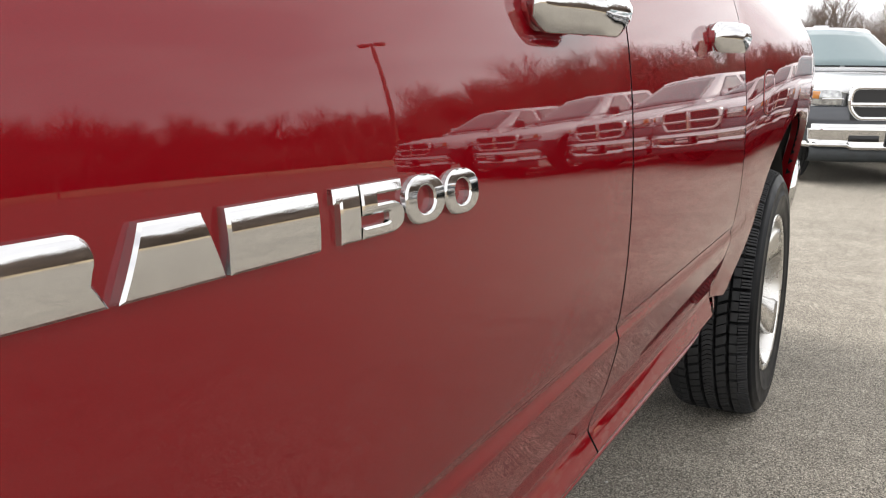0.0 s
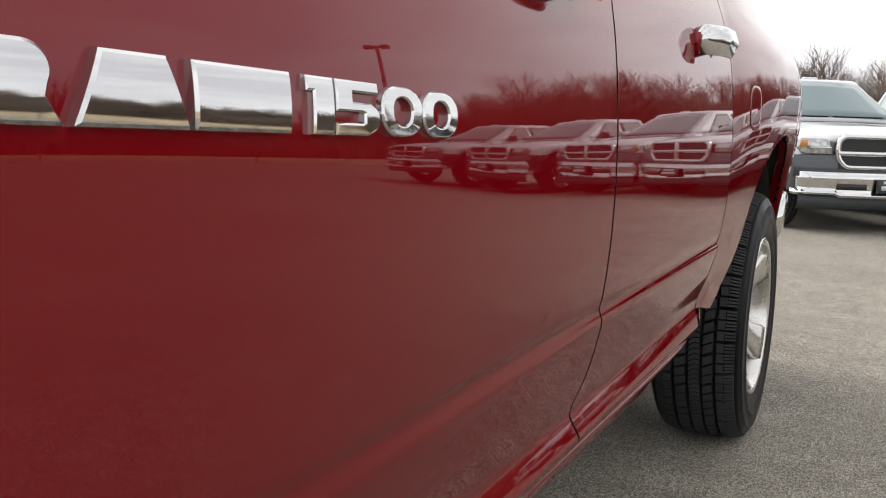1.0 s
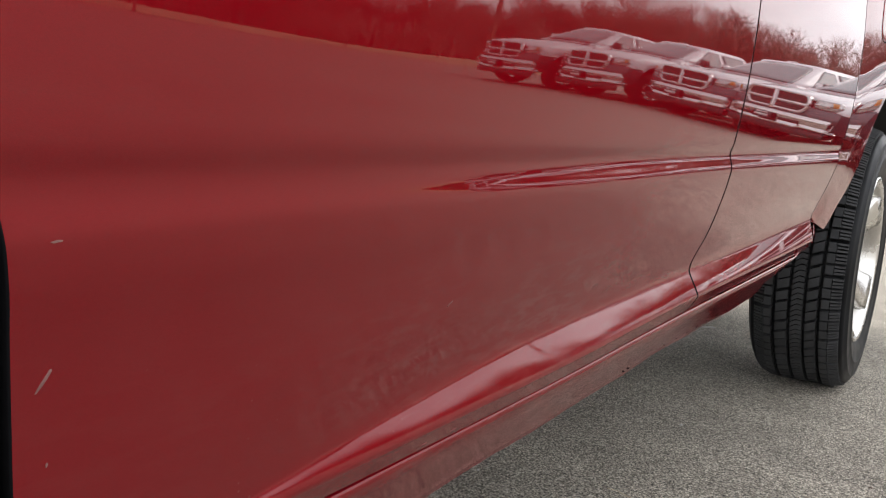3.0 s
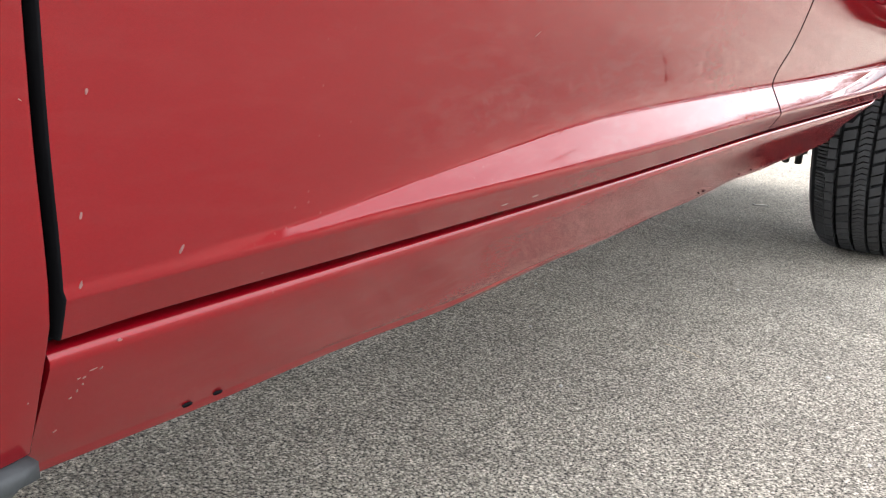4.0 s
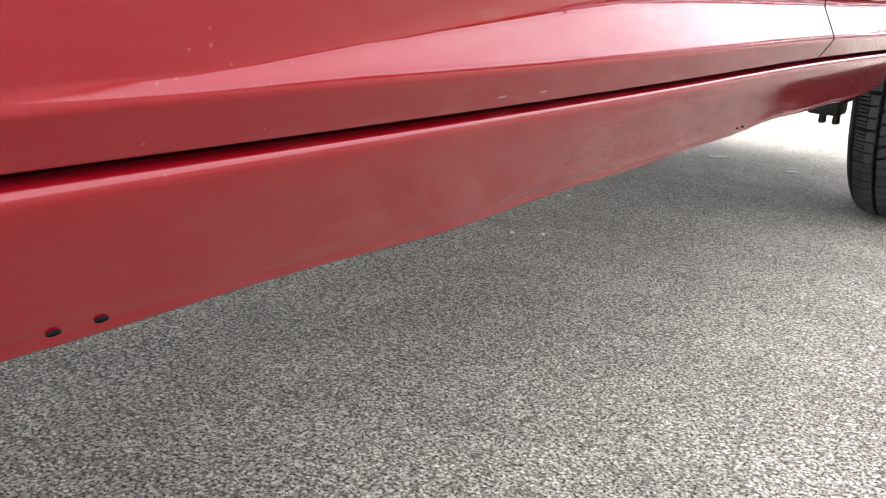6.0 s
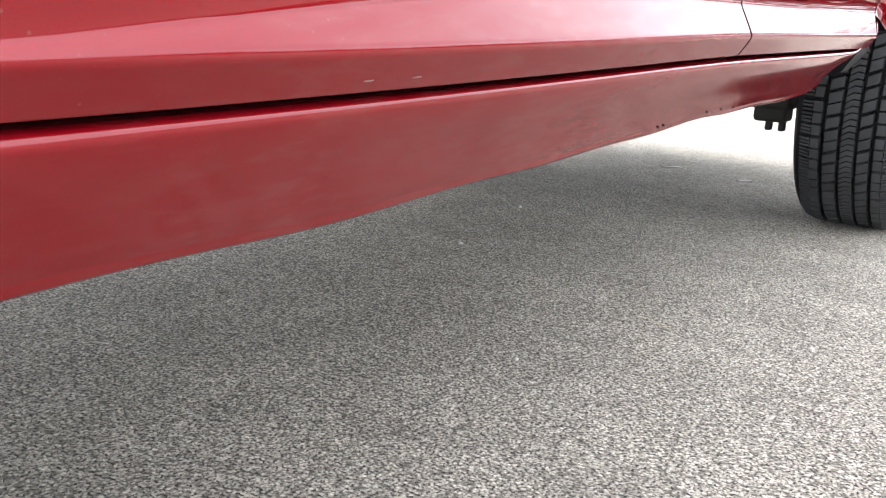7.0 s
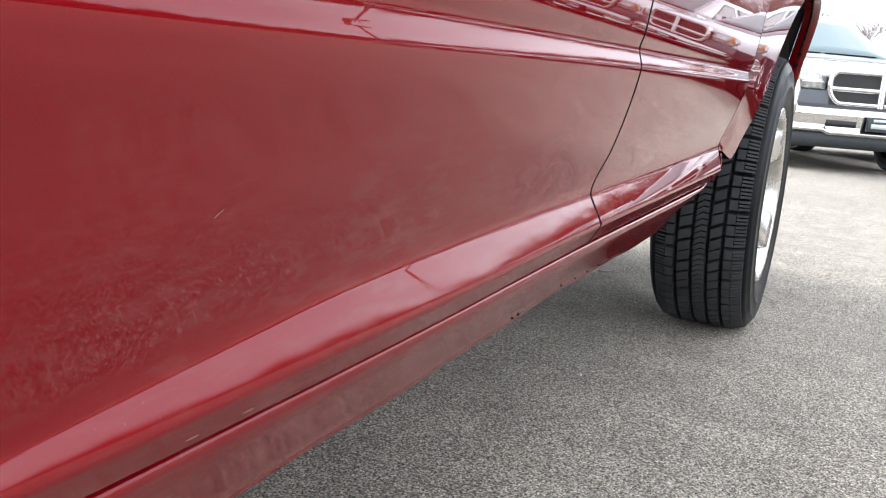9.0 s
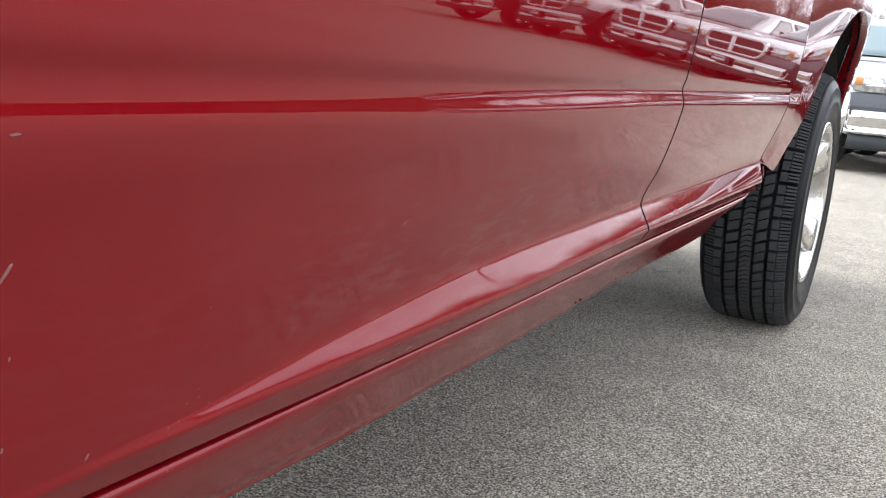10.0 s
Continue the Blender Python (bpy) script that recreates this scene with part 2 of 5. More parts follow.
GALV = plain("weathered_steel", (0.20, 0.17, 0.15), 0.6, 0.3)
BARK = plain("grey_brown_bark", (0.15, 0.12, 0.10), 0.9, vary=0.4, scale=3, relief=0.6)
TWIG = plain("bare_twigs", (0.19, 0.145, 0.12), 0.9, vary=0.35, scale=1)
DRYGRASS = plain("dry_grass", (0.46, 0.36, 0.22), 0.95, vary=0.35, scale=0.4, relief=0.6)
PLATE = plain("plate_dark", (0.03, 0.035, 0.04), 0.4)
PLATEBAR = plain("plate_bar", (0.55, 0.60, 0.60), 0.4)
CHIP = plain("paint_chip", (0.19, 0.085, 0.08), 0.8, vary=0.3, scale=200)


# ---- mesh tools ----
def thing(name, label, category, group="", kind="", at=(0, 0, 0)):
    ob = new(name)
    ob.empty_display_size = 0.2
    ob.location = at
    return tagged(ob, label, category, group, kind)


def part(name, bm, mat, parent=None, label="", smooth=True, keep=False):
    me = bpy.data.meshes.new(name)
    if not keep:
        bmesh.ops.recalc_face_normals(bm, faces=bm.faces)
    for f in bm.faces:
        f.smooth = smooth
    bm.to_mesh(me)
    bm.free()
    for m in (mat if isinstance(mat, (list, tuple)) else [mat]):
        me.materials.append(m)
    ob = new(name, me)
    if parent:
        ob.parent = parent
    if label:
        ob["label"] = label
    return ob


def grid_into(bm, pts):
    """Faces over a 2D table of points; returns the table of vertices."""
    vs = [[bm.verts.new(p) for p in row] for row in pts]
    for a, b in zip(vs, vs[1:]):
        for i in range(len(a) - 1):
            bm.faces.new((a[i], a[i + 1], b[i + 1], b[i]))
    return vs


def rings_into(bm, rings, close=True, caps=(False, False)):
    """Loft between closed rings of equal length."""
    vs = [[bm.verts.new(p) for p in r] for r in rings]
    n = len(vs[0])
    for a, b in zip(vs, vs[1:]):
        for i in range(n if close else n - 1):
            j = (i + 1) % n
            bm.faces.new((a[i], a[j], b[j], b[i]))
    if caps[0]:
        bm.faces.new(vs[0])
    if caps[1]:
        bm.faces.new(vs[-1])
    return vs


def box_into(bm, x0, x1, y0, y1, z0, z1, bevel=0.0, m=None):
    ps = [(x, y, z) for z in (z0, z1) for x, y in ((x0, y0), (x1, y0), (x1, y1), (x0, y1))]
    vs = [bm.verts.new(m @ Vector(p) if m else p) for p in ps]
    fs = [(0, 3, 2, 1), (4, 5, 6, 7), (0, 1, 5, 4), (1, 2, 6, 5), (2, 3, 7, 6), (3, 0, 4, 7)]
    faces = [bm.faces.new([vs[i] for i in f]) for f in fs]
    if bevel:
        edges = list({e for f in faces for e in f.edges})
        bmesh.ops.bevel(bm, geom=edges, offset=bevel, segments=2, affect="EDGES", profile=0.5)
    return vs


def interp(x, pts):
    if x <= pts[0][0]:
        return pts[0][1]
    for (a, va), (b, vb) in zip(pts, pts[1:]):
        if x <= b:
            t = (x - a) / (b - a)
            return va + (vb - va) * t
    return pts[-1][1]


def smooth_interp(x, pts):
    """Monotone cubic through the points."""
    xs = [p[0] for p in pts]
    vs = [p[1] for p in pts]
    if x <= xs[0]:
        return vs[0] + (vs[1] - vs[0]) / (xs[1] - xs[0]) * (x - xs[0])
    if x >= xs[-1]:
        return vs[-1] + (vs[-1] - vs[-2]) / (xs[-1] - xs[-2]) * (x - xs[-1])
    d = [(b - a) / (q - p) for a, b, p, q in zip(vs, vs[1:], xs, xs[1:])]
    m = [d[0]] + [0 if a * b <= 0 else 2 * a * b / (a + b) for a, b in zip(d, d[1:])] + [d[-1]]
    k = max(i for i in range(len(xs) - 1) if xs[i] <= x)
    h = xs[k + 1] - xs[k]
    t = (x - xs[k]) / h
    return ((2 * t ** 3 - 3 * t ** 2 + 1) * vs[k] + (t ** 3 - 2 * t ** 2 + t) * h * m[k]
            + (-2 * t ** 3 + 3 * t ** 2) * vs[k + 1] + (t ** 3 - t ** 2) * h * m[k + 1])


def smoothstep(a, b, x):
    t = min(1.0, max(0.0, (x - a) / (b - a)))
    return t * t * (3 - 2 * t)


# ---- ground ----
def ground_z(x, y):
    """The lot is flat by the red truck and climbs gently towards the parked row."""
    return 0.055 * smoothstep(3.3, 11, y)


bm = bmesh.new()
xs = [-900, -300, -120, -60, -30, -16, -8, -4, -2, -1, 0, 1, 2, 3, 4, 6, 8, 10, 13, 16, 20, 26, 34, 50, 80, 140, 300, 900]
ys = [-900, -300, -100, -40, -20, -10, -5, -2, 0, 1, 2, 3, 3.6, 4.2, 4.9, 5.6, 6.3, 7, 7.7, 8.4, 9.1, 9.8, 10.5, 12, 14, 18, 25, 34, 45, 60, 80, 120, 220, 500, 900]
grid_into(bm, [[(x, y, ground_z(x, y)) for x in xs] for y in ys])
ground = part("ground", bm, ASPHALT)
tagged(ground, "worn grey asphalt car park with pale aggregate showing", "ground", kind="structure")

# dry field beyond the lot, round in a wide arc to the wood
bm = bmesh.new()
rows = []
for k in range(45):
    a = radians(-24 + 4 * k)
    d = 33.5 + 0.8 * math.sin(k * 1.7) + 9 * smoothstep(radians(22), radians(12), a)
    rows.append([(dd * math.sin(a), 1 + dd * math.cos(a), h + ground_z(0, 1 + dd * math.cos(a))) for dd, h in ((d, 0.015), (d + 0.5, 0.16), (d + 2, 0.24), (d + 10, 0.3), (d + 60, 0.8), (d + 600, 2.0))])
grid_into(bm, rows)
field = part("dry_field", bm, DRYGRASS)
tagged(field, "strip of dry tan winter grass beyond the car park", "grass", kind="structure")


# ---- red pickup ----
RAKE, Y0 = 0.02, 1.386
CREASE_DIP = 0.007
BED = [(0.40, -0.020), (0.50, -0.012), (0.60, -0.002), (0.70, 0.008), (0.80, 0.022), (0.88, 0.036), (0.95, 0.047), (1.02, 0.0545), (1.09, 0.056), (1.15, 0.052), (1.21, 0.041), (1.275, 0.010), (1.33, -0.024), (1.40, -0.060), (1.47, -0.095)]
SIDE = [(0.40, -0.104), (0.41, -0.096), (0.43, -0.0815), (0.45, -0.067), (0.47, -0.0565), (0.50, -0.0465), (0.53, -0.039), (0.567, -0.0315), (0.635, -0.0175), (0.679, -0.0060), (0.701, 0.0006), (0.7085, 0.0024), (0.7115, 0.0026), (0.715, 0.0020),
        (0.725, -0.0010), (0.7295, -0.0017), (0.7345, -0.0013), (0.7415, 0.0004), (0.75, 0.0026), (0.80, 0.0099), (0.86, 0.0150), (0.92, 0.0170), (0.97, 0.0168), (1.03, 0.0144), (1.12, 0.0066), (1.20, -0.0054), (1.27, -0.0200), (1.34, -0.040), (1.42, -0.063)]


def strip_top(y):
    """Height of the upper edge of the flared band along the door bottoms."""
    return smooth_interp(y, [(0.25, 0.5235), (0.38, 0.5238), (0.43, 0.5255), (0.49, 0.530), (0.57, 0.5375), (0.70, 0.5465), (0.86, 0.5560), (1.0, 0.5575), (1.386, 0.5575), (2.35, 0.5685)])


STRIP_LOW = 0.5225


def side_x(y, z):
    """How far the red truck's side stands out at this length and (unraked) height."""
    # the crease dips towards the front
    z0 = z
    z = z + CREASE_DIP * (1 - smoothstep(0.5, 1.4, y)) * math.exp(-((z - 0.718) / 0.05) ** 2)
    x = smooth_interp(z, SIDE)
    # the crease runs out shallower towards the front
    shallow = (0.22 + 0.40 * (1 - smoothstep(0.55, 1.05, y))) * smoothstep(0.655, 0.685, z) * smoothstep(0.80, 0.765, z)
    x += (interp(z, [(0.655, -0.0130), (0.685, -0.0042), (0.73, 0.0012), (0.765, 0.0052), (0.80, 0.0099)]) - x) * shallow
    z = z0
    # the upper panel stands more upright towards the front
    x += 0.02 * (1 - smoothstep(0.40, 1.05, y)) * (z - 1.0) * smoothstep(0.75, 0.87, z)
    # the doors stand a little fuller above the crease
    x += 0.0026 * smoothstep(0.7275, 0.746, z)
    zt = strip_top(y)
    grow = smoothstep(0.33, 0.75, y)
    if y < 2.9:
        # the band flares out downwards, then turns under
        edge = smooth_interp(zt, SIDE) - 0.0045 * grow
        low = -0.0385 + 0.0155 * smoothstep(0.34, 1.1, y)
        if z <= STRIP_LOW:
            band = low - (STRIP_LOW - z) * (0.60 - 0.16 * (1 - smoothstep(0.325, 0.40, y)))
        elif z <= zt:
            t = (z - STRIP_LOW) / (zt - STRIP_LOW)
            band = low + (edge - low) * t ** 1.15
        else:
            band = x - 0.0075 * grow * (1 - smoothstep(zt, zt + 0.09, z)) + 0.003 * grow * math.exp(-(z - zt) / 0.008)
        x += (band - x) * (1 - smoothstep(2.352, 2.375, y))
    # the bed side swells out into a broad hip over the rear wheel
    if y > 2.36:
        hip = smooth_interp(z, BED) - 0.065 * smoothstep(3.45, 4.15, y)
        x += (hip - x) * (1 - max(0.0, 1 - (y - 2.36) / 0.76) ** 1.7)
    # the front wing swells round its wheel
    x += 0.012 * smoothstep(0.30, 0.0, y) * smoothstep(1.15, 0.8, z)
    return x


def up(y, z):
    """Height above the ground: the truck stands nose down, its lower edge dropping a little more at the front."""
    return z + RAKE * (y - Y0) - 0.011 * (1 - smoothstep(0.45, 1.5, y)) * (1 - smoothstep(0.52, 0.68, z))


FOLD = [(0.0, -0.028), (0.0, -0.0010), (0.0003, -0.00025), (0.0010, 0.0), (0.0016, 0.0), (0.0030, 0.0)]


def lines(a, b, n, must=()):
    """Grid positions from a to b with folded edges: (place, offset)."""
    out = [(a + d, o) for d, o in FOLD]
    inner = [a + 0.0035 + (b - a - 0.007) * i / n for i in range(1, n)]
    inner = sorted(set(inner) | set(must))
    out += [(v, 0.0) for v in inner if a + 0.004 < v < b - 0.004]
    return out + [(b - d, o) for d, o in reversed(FOLD)]


def panel(bm, ya, yb, za, zb, ny=44, nz=40):
    """A pressed panel on the truck's side; ya, yb: functions of height; za: of length."""
    pts = []
    for j, (v, ov) in enumerate(lines(0.0, 1.0, nz)):
        row = []
        for u, ou in lines(0.0, 1.0, ny):
            # places of the fold lines in metres, from either end
            y, z = 1.0, 0.8
            for _ in range(4):
                lo, hi = za(y), zb
                z = lo + v * (hi - lo) if 0.02 < v < 0.98 else (lo + v * 1.0 if v <= 0.02 else hi - (1 - v) * 1.0)
                a, b = ya(z), yb(z)
                y = a + u * (b - a) if 0.02 < u < 0.98 else (a + u * 1.0 if u <= 0.02 else b - (1 - u) * 1.0)
            row.append((side_x(y, z) + min(ou, ov), y, up(y, z)))
        pts.append(row)
    shaded_flange(grid_into(bm, pts))


def shaded_flange(vs):
    """Gap shade put into colour: the folded edges take the black second material."""
    for row in (vs[0], vs[-1], [r[0] for r in vs], [r[1] for r in vs], [r[2] for r in vs], [r[-1] for r in vs], [r[-2] for r in vs]):
        for v in row:
            for f in v.link_faces:
                f.material_index = 1


def feature_panel(bm, ya, yb, z_low, z_high, ny=60):
    """As panel(), with rows along the crease and the flared band."""
    zrows = [(z_low + d, o) for d, o in FOLD]
    marks = [0.5075, 0.513, 0.519, 0.5208, 0.5242, 0.5285]
    zrows += [(z, 0.0) for z in marks]
    band = [("band", t) for t in (0.2, 0.35, 0.5, 0.65, 0.8, 0.9, 0.96, 1.04, 1.12, 1.25, 1.5, 1.8, 2.2)]
    upper = [0.655, 0.665, 0.675, 0.683, 0.689, 0.694, 0.698, 0.701, 0.7035, 0.706, 0.7085, 0.711, 0.7135, 0.716, 0.7185, 0.721, 0.7235, 0.726, 0.7285, 0.731, 0.7335, 0.7365, 0.740, 0.745, 0.752]
    upper += [0.765 + 0.0165 * k for k in range(60)]
    zr = zrows + band + [("fill", f) for f in (0.12, 0.28, 0.46, 0.64, 0.82)] + [(z, 0.0) for z in upper if z < z_high - 0.005] + [(z_high - d, o) for d, o in reversed(FOLD)]
    pts = []
    for r in zr:
        row = []
        for u, ou in lines(0.0, 1.0, ny):
            y, z = 1.0, 0.8
            for _ in range(3):
                zt = max(strip_top(y), 0.540)
                step = zt - STRIP_LOW - 0.006
                if r[0] == "band":
                    z, ov = STRIP_LOW + 0.006 + r[1] * step, 0.0
                elif r[0] == "fill":
                    z0 = STRIP_LOW + 0.006 + 2.2 * step
                    z, ov = z0 + r[1] * (0.655 - z0), 0.0
                else:
                    z, ov = r
                a, b = ya(z), yb(z)
                y = a + u * (b - a) if 0.02 < u < 0.98 else (a + u if u <= 0.02 else b - (1 - u))
            row.append((side_x(y, z) + min(ou, ov), y, up(y, z)))
        pts.append(row)
    shaded_flange(grid_into(bm, pts))


red = thing("red_pickup", "deep red metallic pickup truck with chrome badge, parked on asphalt", "pickup truck", at=(0, 0, 0))


def rear_edge(z):
    """Rear edge of the rear door, upright, tucked in at its foot."""
    return smooth_interp(z, [(0.50, 2.305), (0.56, 2.310), (0.60, 2.330), (0.65, 2.345), (0.72, 2.352), (0.85, 2.352), (1.05, 2.354), (1.16, 2.352), (1.22, 2.338), (1.28, 2.305), (1.42, 2.20)])


def front_gap(z):
    """Length at which the front door begins."""
    return smooth_interp(z, [(0.38, 0.366), (0.42, 0.358), (0.47, 0.351), (0.505, 0.3465), (0.546, 0.3395), (0.585, 0.3320), (0.63, 0.3245), (0.69, 0.3125), (0.80, 0.289), (1.0, 0.266), (1.3, 0.256)])


def middle_gap(z):
    """Length at which the front door meets the rear one."""
    return smooth_interp(z, [(0.49, 1.388), (0.513, 1.396), (0.530, 1.392), (0.548, 1.387), (0.560, 1.386), (0.580, 1.392), (0.610, 1.408), (0.66, 1.409), (0.70, 1.400), (0.727, 1.392), (0.738, 1.384), (0.80, 1.377), (0.90, 1.372), (1.10, 1.371), (1.2, 1.368), (1.3, 1.36), (1.42, 1.34)])


bm = bmesh.new()
feature_panel(bm, front_gap, lambda z: middle_gap(z) - 0.0023, 0.4995, 1.40, 70)
front_door = part("front_door", bm, [RED, BLACK], red)
bm = bmesh.new()
feature_panel(bm, lambda z: middle_gap(z) + 0.0023, rear_edge, 0.4995, 1.40, 60)
rear_door = part("rear_door", bm, [RED, BLACK], red)


def arch_front(y):
    """Lower edge of the bed side: over the sill's end, then round the wheel."""
    z = smooth_interp(y, [(2.28, 0.585), (2.36, 0.578), (2.44, 0.563), (2.495, 0.555), (2.535, 0.595), (2.60, 0.640), (2.66, 0.688), (2.70, 0.745), (2.74, 0.825), (2.80, 0.893), (2.88, 0.945), (2.98, 0.990), (3.10, 1.018), (3.23, 1.028), (3.40, 1.010), (3.55, 0.955), (3.66, 0.87), (3.73, 0.77), (3.77, 0.66), (3.80, 0.57), (4.3, 0.56)])
    return z - RAKE * (y - Y0)


bm = bmesh.new()
panel(bm, lambda z: rear_edge(z) + 0.0055, lambda z: 4.25, arch_front, 1.47, 70, 60)
bed_side = part("bed_side", bm, [RED, BLACK], red)
bm = bmesh.new()
pts = []
for k in range(40):
    y = 2.50 + 1.30 * k / 39
    z = arch_front(y)
    x = side_x(y, z)
    pts.append([(x - 0.046, y, up(y, z) + 0.022), (x - 0.09, y, up(y, z) + 0.026), (-0.16, y, up(y, z) + 0.014), (-0.26, y, up(y, z) + 0.014)])
grid_into(bm, pts)
part("arch_liner", bm, UNDER, red, "black liner inside the rear wheel arch")
bm = bmesh.new()
pts = []
for k in range(44):
    y = 2.52 + 1.26 * k / 43
    z = arch_front(y)
    x = side_x(y, z)
    pts.append([(x - 0.0012, y, up(y, z) + 0.0005), (x - 0.004, y, up(y, z) - 0.002), (x - 0.030, y, up(y, z) + 0.001), (x - 0.048, y, up(y, z) + 0.006)])
grid_into(bm, pts)
part("arch_flange", bm, RED, red, "red folded flange round the rear wheel arch")

# round fuel flap let into the bed side
FLAP_Y, FLAP_Z = 2.60, 1.062


def flap_ring(r, off):
    out = []
    for k in range(40):
        a = 2 * math.pi * k / 40
        c, q = math.cos(a), math.sin(a)
        rr = r / (abs(c) ** 3.2 + abs(q) ** 3.2) ** (1 / 3.2)
        y, z = FLAP_Y + rr * c, FLAP_Z + rr * q * 0.90
        out.append((side_x(y, z) + off, y, up(y, z)))
    return out


bm = bmesh.new()
rings_into(bm, [flap_ring(0.0668, -0.002), flap_ring(0.0668, 0.0004), flap_ring(0.0645, 0.0004), flap_ring(0.0645, -0.002)])
flap_gap = part("fuel_flap_gap", bm, BLACK, bed_side, "dark gap round the fuel flap")
bm = bmesh.new()
rings_into(bm, [flap_ring(0.0643, -0.002), flap_ring(0.0643, 0.0006), flap_ring(0.0635, 0.0009), flap_ring(0.054, 0.0009), flap_ring(0.04, 0.0009), flap_ring(0.02, 0.0009), flap_ring(0.002, 0.0009)], caps=(False, True))
part("fuel_flap", bm, RED, bed_side, "round red fuel flap")

# front wing with its plastic arch edge
bm = bmesh.new()
panel(bm, lambda z: 0.256 - 1.2 * max(0, z - 0.62) ** 1.6, lambda z: front_gap(z) - 0.0050, lambda y: 0.436, 1.15, 18, 40)
wing = part("front_fender", bm, [RED, BLACK], red)
bm = bmesh.new()
rings = []
for k in range(14):
    z = 0.405 + 0.045 * k
    y = 0.256 - 1.2 * max(0, z - 0.62) ** 1.6
    x = side_x(y, max(z, 0.44))
    w = 0.022
    rings.append([(x + 0.006, y + 0.003, up(y, z)), (x + 0.008, y - 0.006, up(y, z)), (x + 0.004, y - w, up(y, z)), (x - 0.05, y - w - 0.01, up(y, z)), (x - 0.05, y, up(y, z))])
rings_into(bm, rings, caps=(True, True))
part("arch_moulding", bm, PLASTIC, wing, "grey-black plastic wheel arch edge")
bm = bmesh.new()
rings = []
for k in range(12):
    y = 0.22 + 0.1295 * k / 11
    top = 0.4355
    low = top - 0.031 + 0.010 * k / 11 + (0.006 * math.sin(k * 1.9) if k > 6 else 0)
    x = side_x(y, 0.445)
    rings.append([(x + 0.003, y, up(y, top)), (x + 0.004, y, up(y, top - 0.008)), (x - 0.006, y, up(y, low + 0.003)), (x - 0.012, y, up(y, low)), (x - 0.05, y, up(y, low)), (x - 0.05, y, up(y, top))])
rings_into(bm, rings, caps=(True, True))
part("lower_flap", bm, PLASTIC, wing, "torn grey-black plastic flap under the wing")

# sill
SILL = [(-0.120, 0.496), (-0.066, 0.4955), (-0.0570, 0.4948), (-0.0540, 0.4930), (-0.0526, 0.4898), (-0.0540, 0.4855), (-0.0630, 0.470), (-0.0732, 0.453), (-0.0835, 0.436), (-0.0910, 0.4235), (-0.0935, 0.4205), (-0.0940, 0.4165), (-0.0970, 0.4145), (-0.102, 0.4155), (-0.110, 0.418), (-0.150, 0.42)]


def sill_ring(y):
    rise = 0.095 * smoothstep(1.95, 2.40, y) ** 1.5
    out = []
    ya = y
    for x, z in SILL:
        y = ya + (front_gap(z) - 0.0038 - 0.3315) * (1 - smoothstep(0.331, 0.42, ya))
        f = (0.496 - z) / 0.085
        dent = 0.0012 * math.sin(y * 23) * smoothstep(0.45, 0.40, z) - 0.005 * smoothstep(0.5, 0.72, y) * (1 - smoothstep(1.15, 1.5, y)) * smoothstep(0.47, 0.42, z)
        out.append((x + 0.010 * smoothstep(0.4, 2.2, y) + 0.007 * smoothstep(0.55, 1.1, y) * smoothstep(0.44, 0.475, z), y, up(y, z + rise * max(0.0, f) * 0.9 + 0.050 * smoothstep(2.18, 2.40, y) + dent)))
    return out


bm = bmesh.new()
ysill = [0.3315 + 2.044 * k / 100 for k in range(101)]
rings_into(bm, [sill_ring(y) for y in ysill], close=False)
first, last = sill_ring(ysill[0]), sill_ring(ysill[-1])
bm.faces.new([bm.verts.new(p) for p in first])
bm.faces.new([bm.verts.new(p) for p in last])
sill = part("sill", bm, RED, red)
for y in (0.449, 0.471, 1.288, 1.306, 1.46, 1.52, 1.575, 1.63, 1.69, 1.755, 1.82):
    bm = bmesh.new()
    r = sill_ring(y)
    p, q = Vector(r[9]), Vector(r[8])
    n = 12
    ring = []
    for k in range(n):
        c = p + (q - p) * (0.0 + (0.11 if y < 1 else 0.06) * math.sin(2 * math.pi * k / n))
        ring.append((c.x + 0.0009, y + (0.0034 if y < 1.4 else 0.0022) * math.cos(2 * math.pi * k / n), c.z - 0.0004))
    back = [(v[0] - 0.006, v[1], v[2] + 0.002) for v in ring]
    rings_into(bm, [back, ring], caps=(True, True))
    part("drain_slot", bm, BLACK, sill, "small dark drain slot")

# small filler between sill end and bed side
bm = bmesh.new()
pts = []
for j in range(9):
    z = 0.515 + 0.062 * j / 8
    row = []
    for i in range(10):
        t = i / 9
        y = 2.342 + 0.040 * j / 8 + 0.09 * t
        zz = z + 0.02 * t
        row.append((side_x(2.33, z) - 0.006 - 0.03 * t * t, y, up(y, zz)))
    pts.append(row)
grid_into(bm, pts)
part("sill_end_cap", bm, RED, red)

# dark seals behind the gaps
for ya, yb in ((lambda z: front_gap(z) - 0.012, lambda z: front_gap(z) + 0.008), (lambda z: middle_gap(z) - 0.008, lambda z: middle_gap(z) + 0.008), (lambda z: rear_edge(z) - 0.006, lambda z: rear_edge(z) + 0.012)):
    bm = bmesh.new()
    pts = []
    for k in range(48):
        z = 0.44 + 0.94 * k / 47
        a, b = ya(z), yb(z)
        x = side_x((a + b) / 2, z) - 0.012
        pts.append([(x - 0.02, a, up(a, z)), (x, a + 0.002, up(a, z)), (x, b - 0.002, up(b, z)), (x - 0.02, b, up(b, z))])
    grid_into(bm, pts)
    part("gap_seal", bm, BLACK, red, "black rubber in the door gap")
bm = bmesh.new()
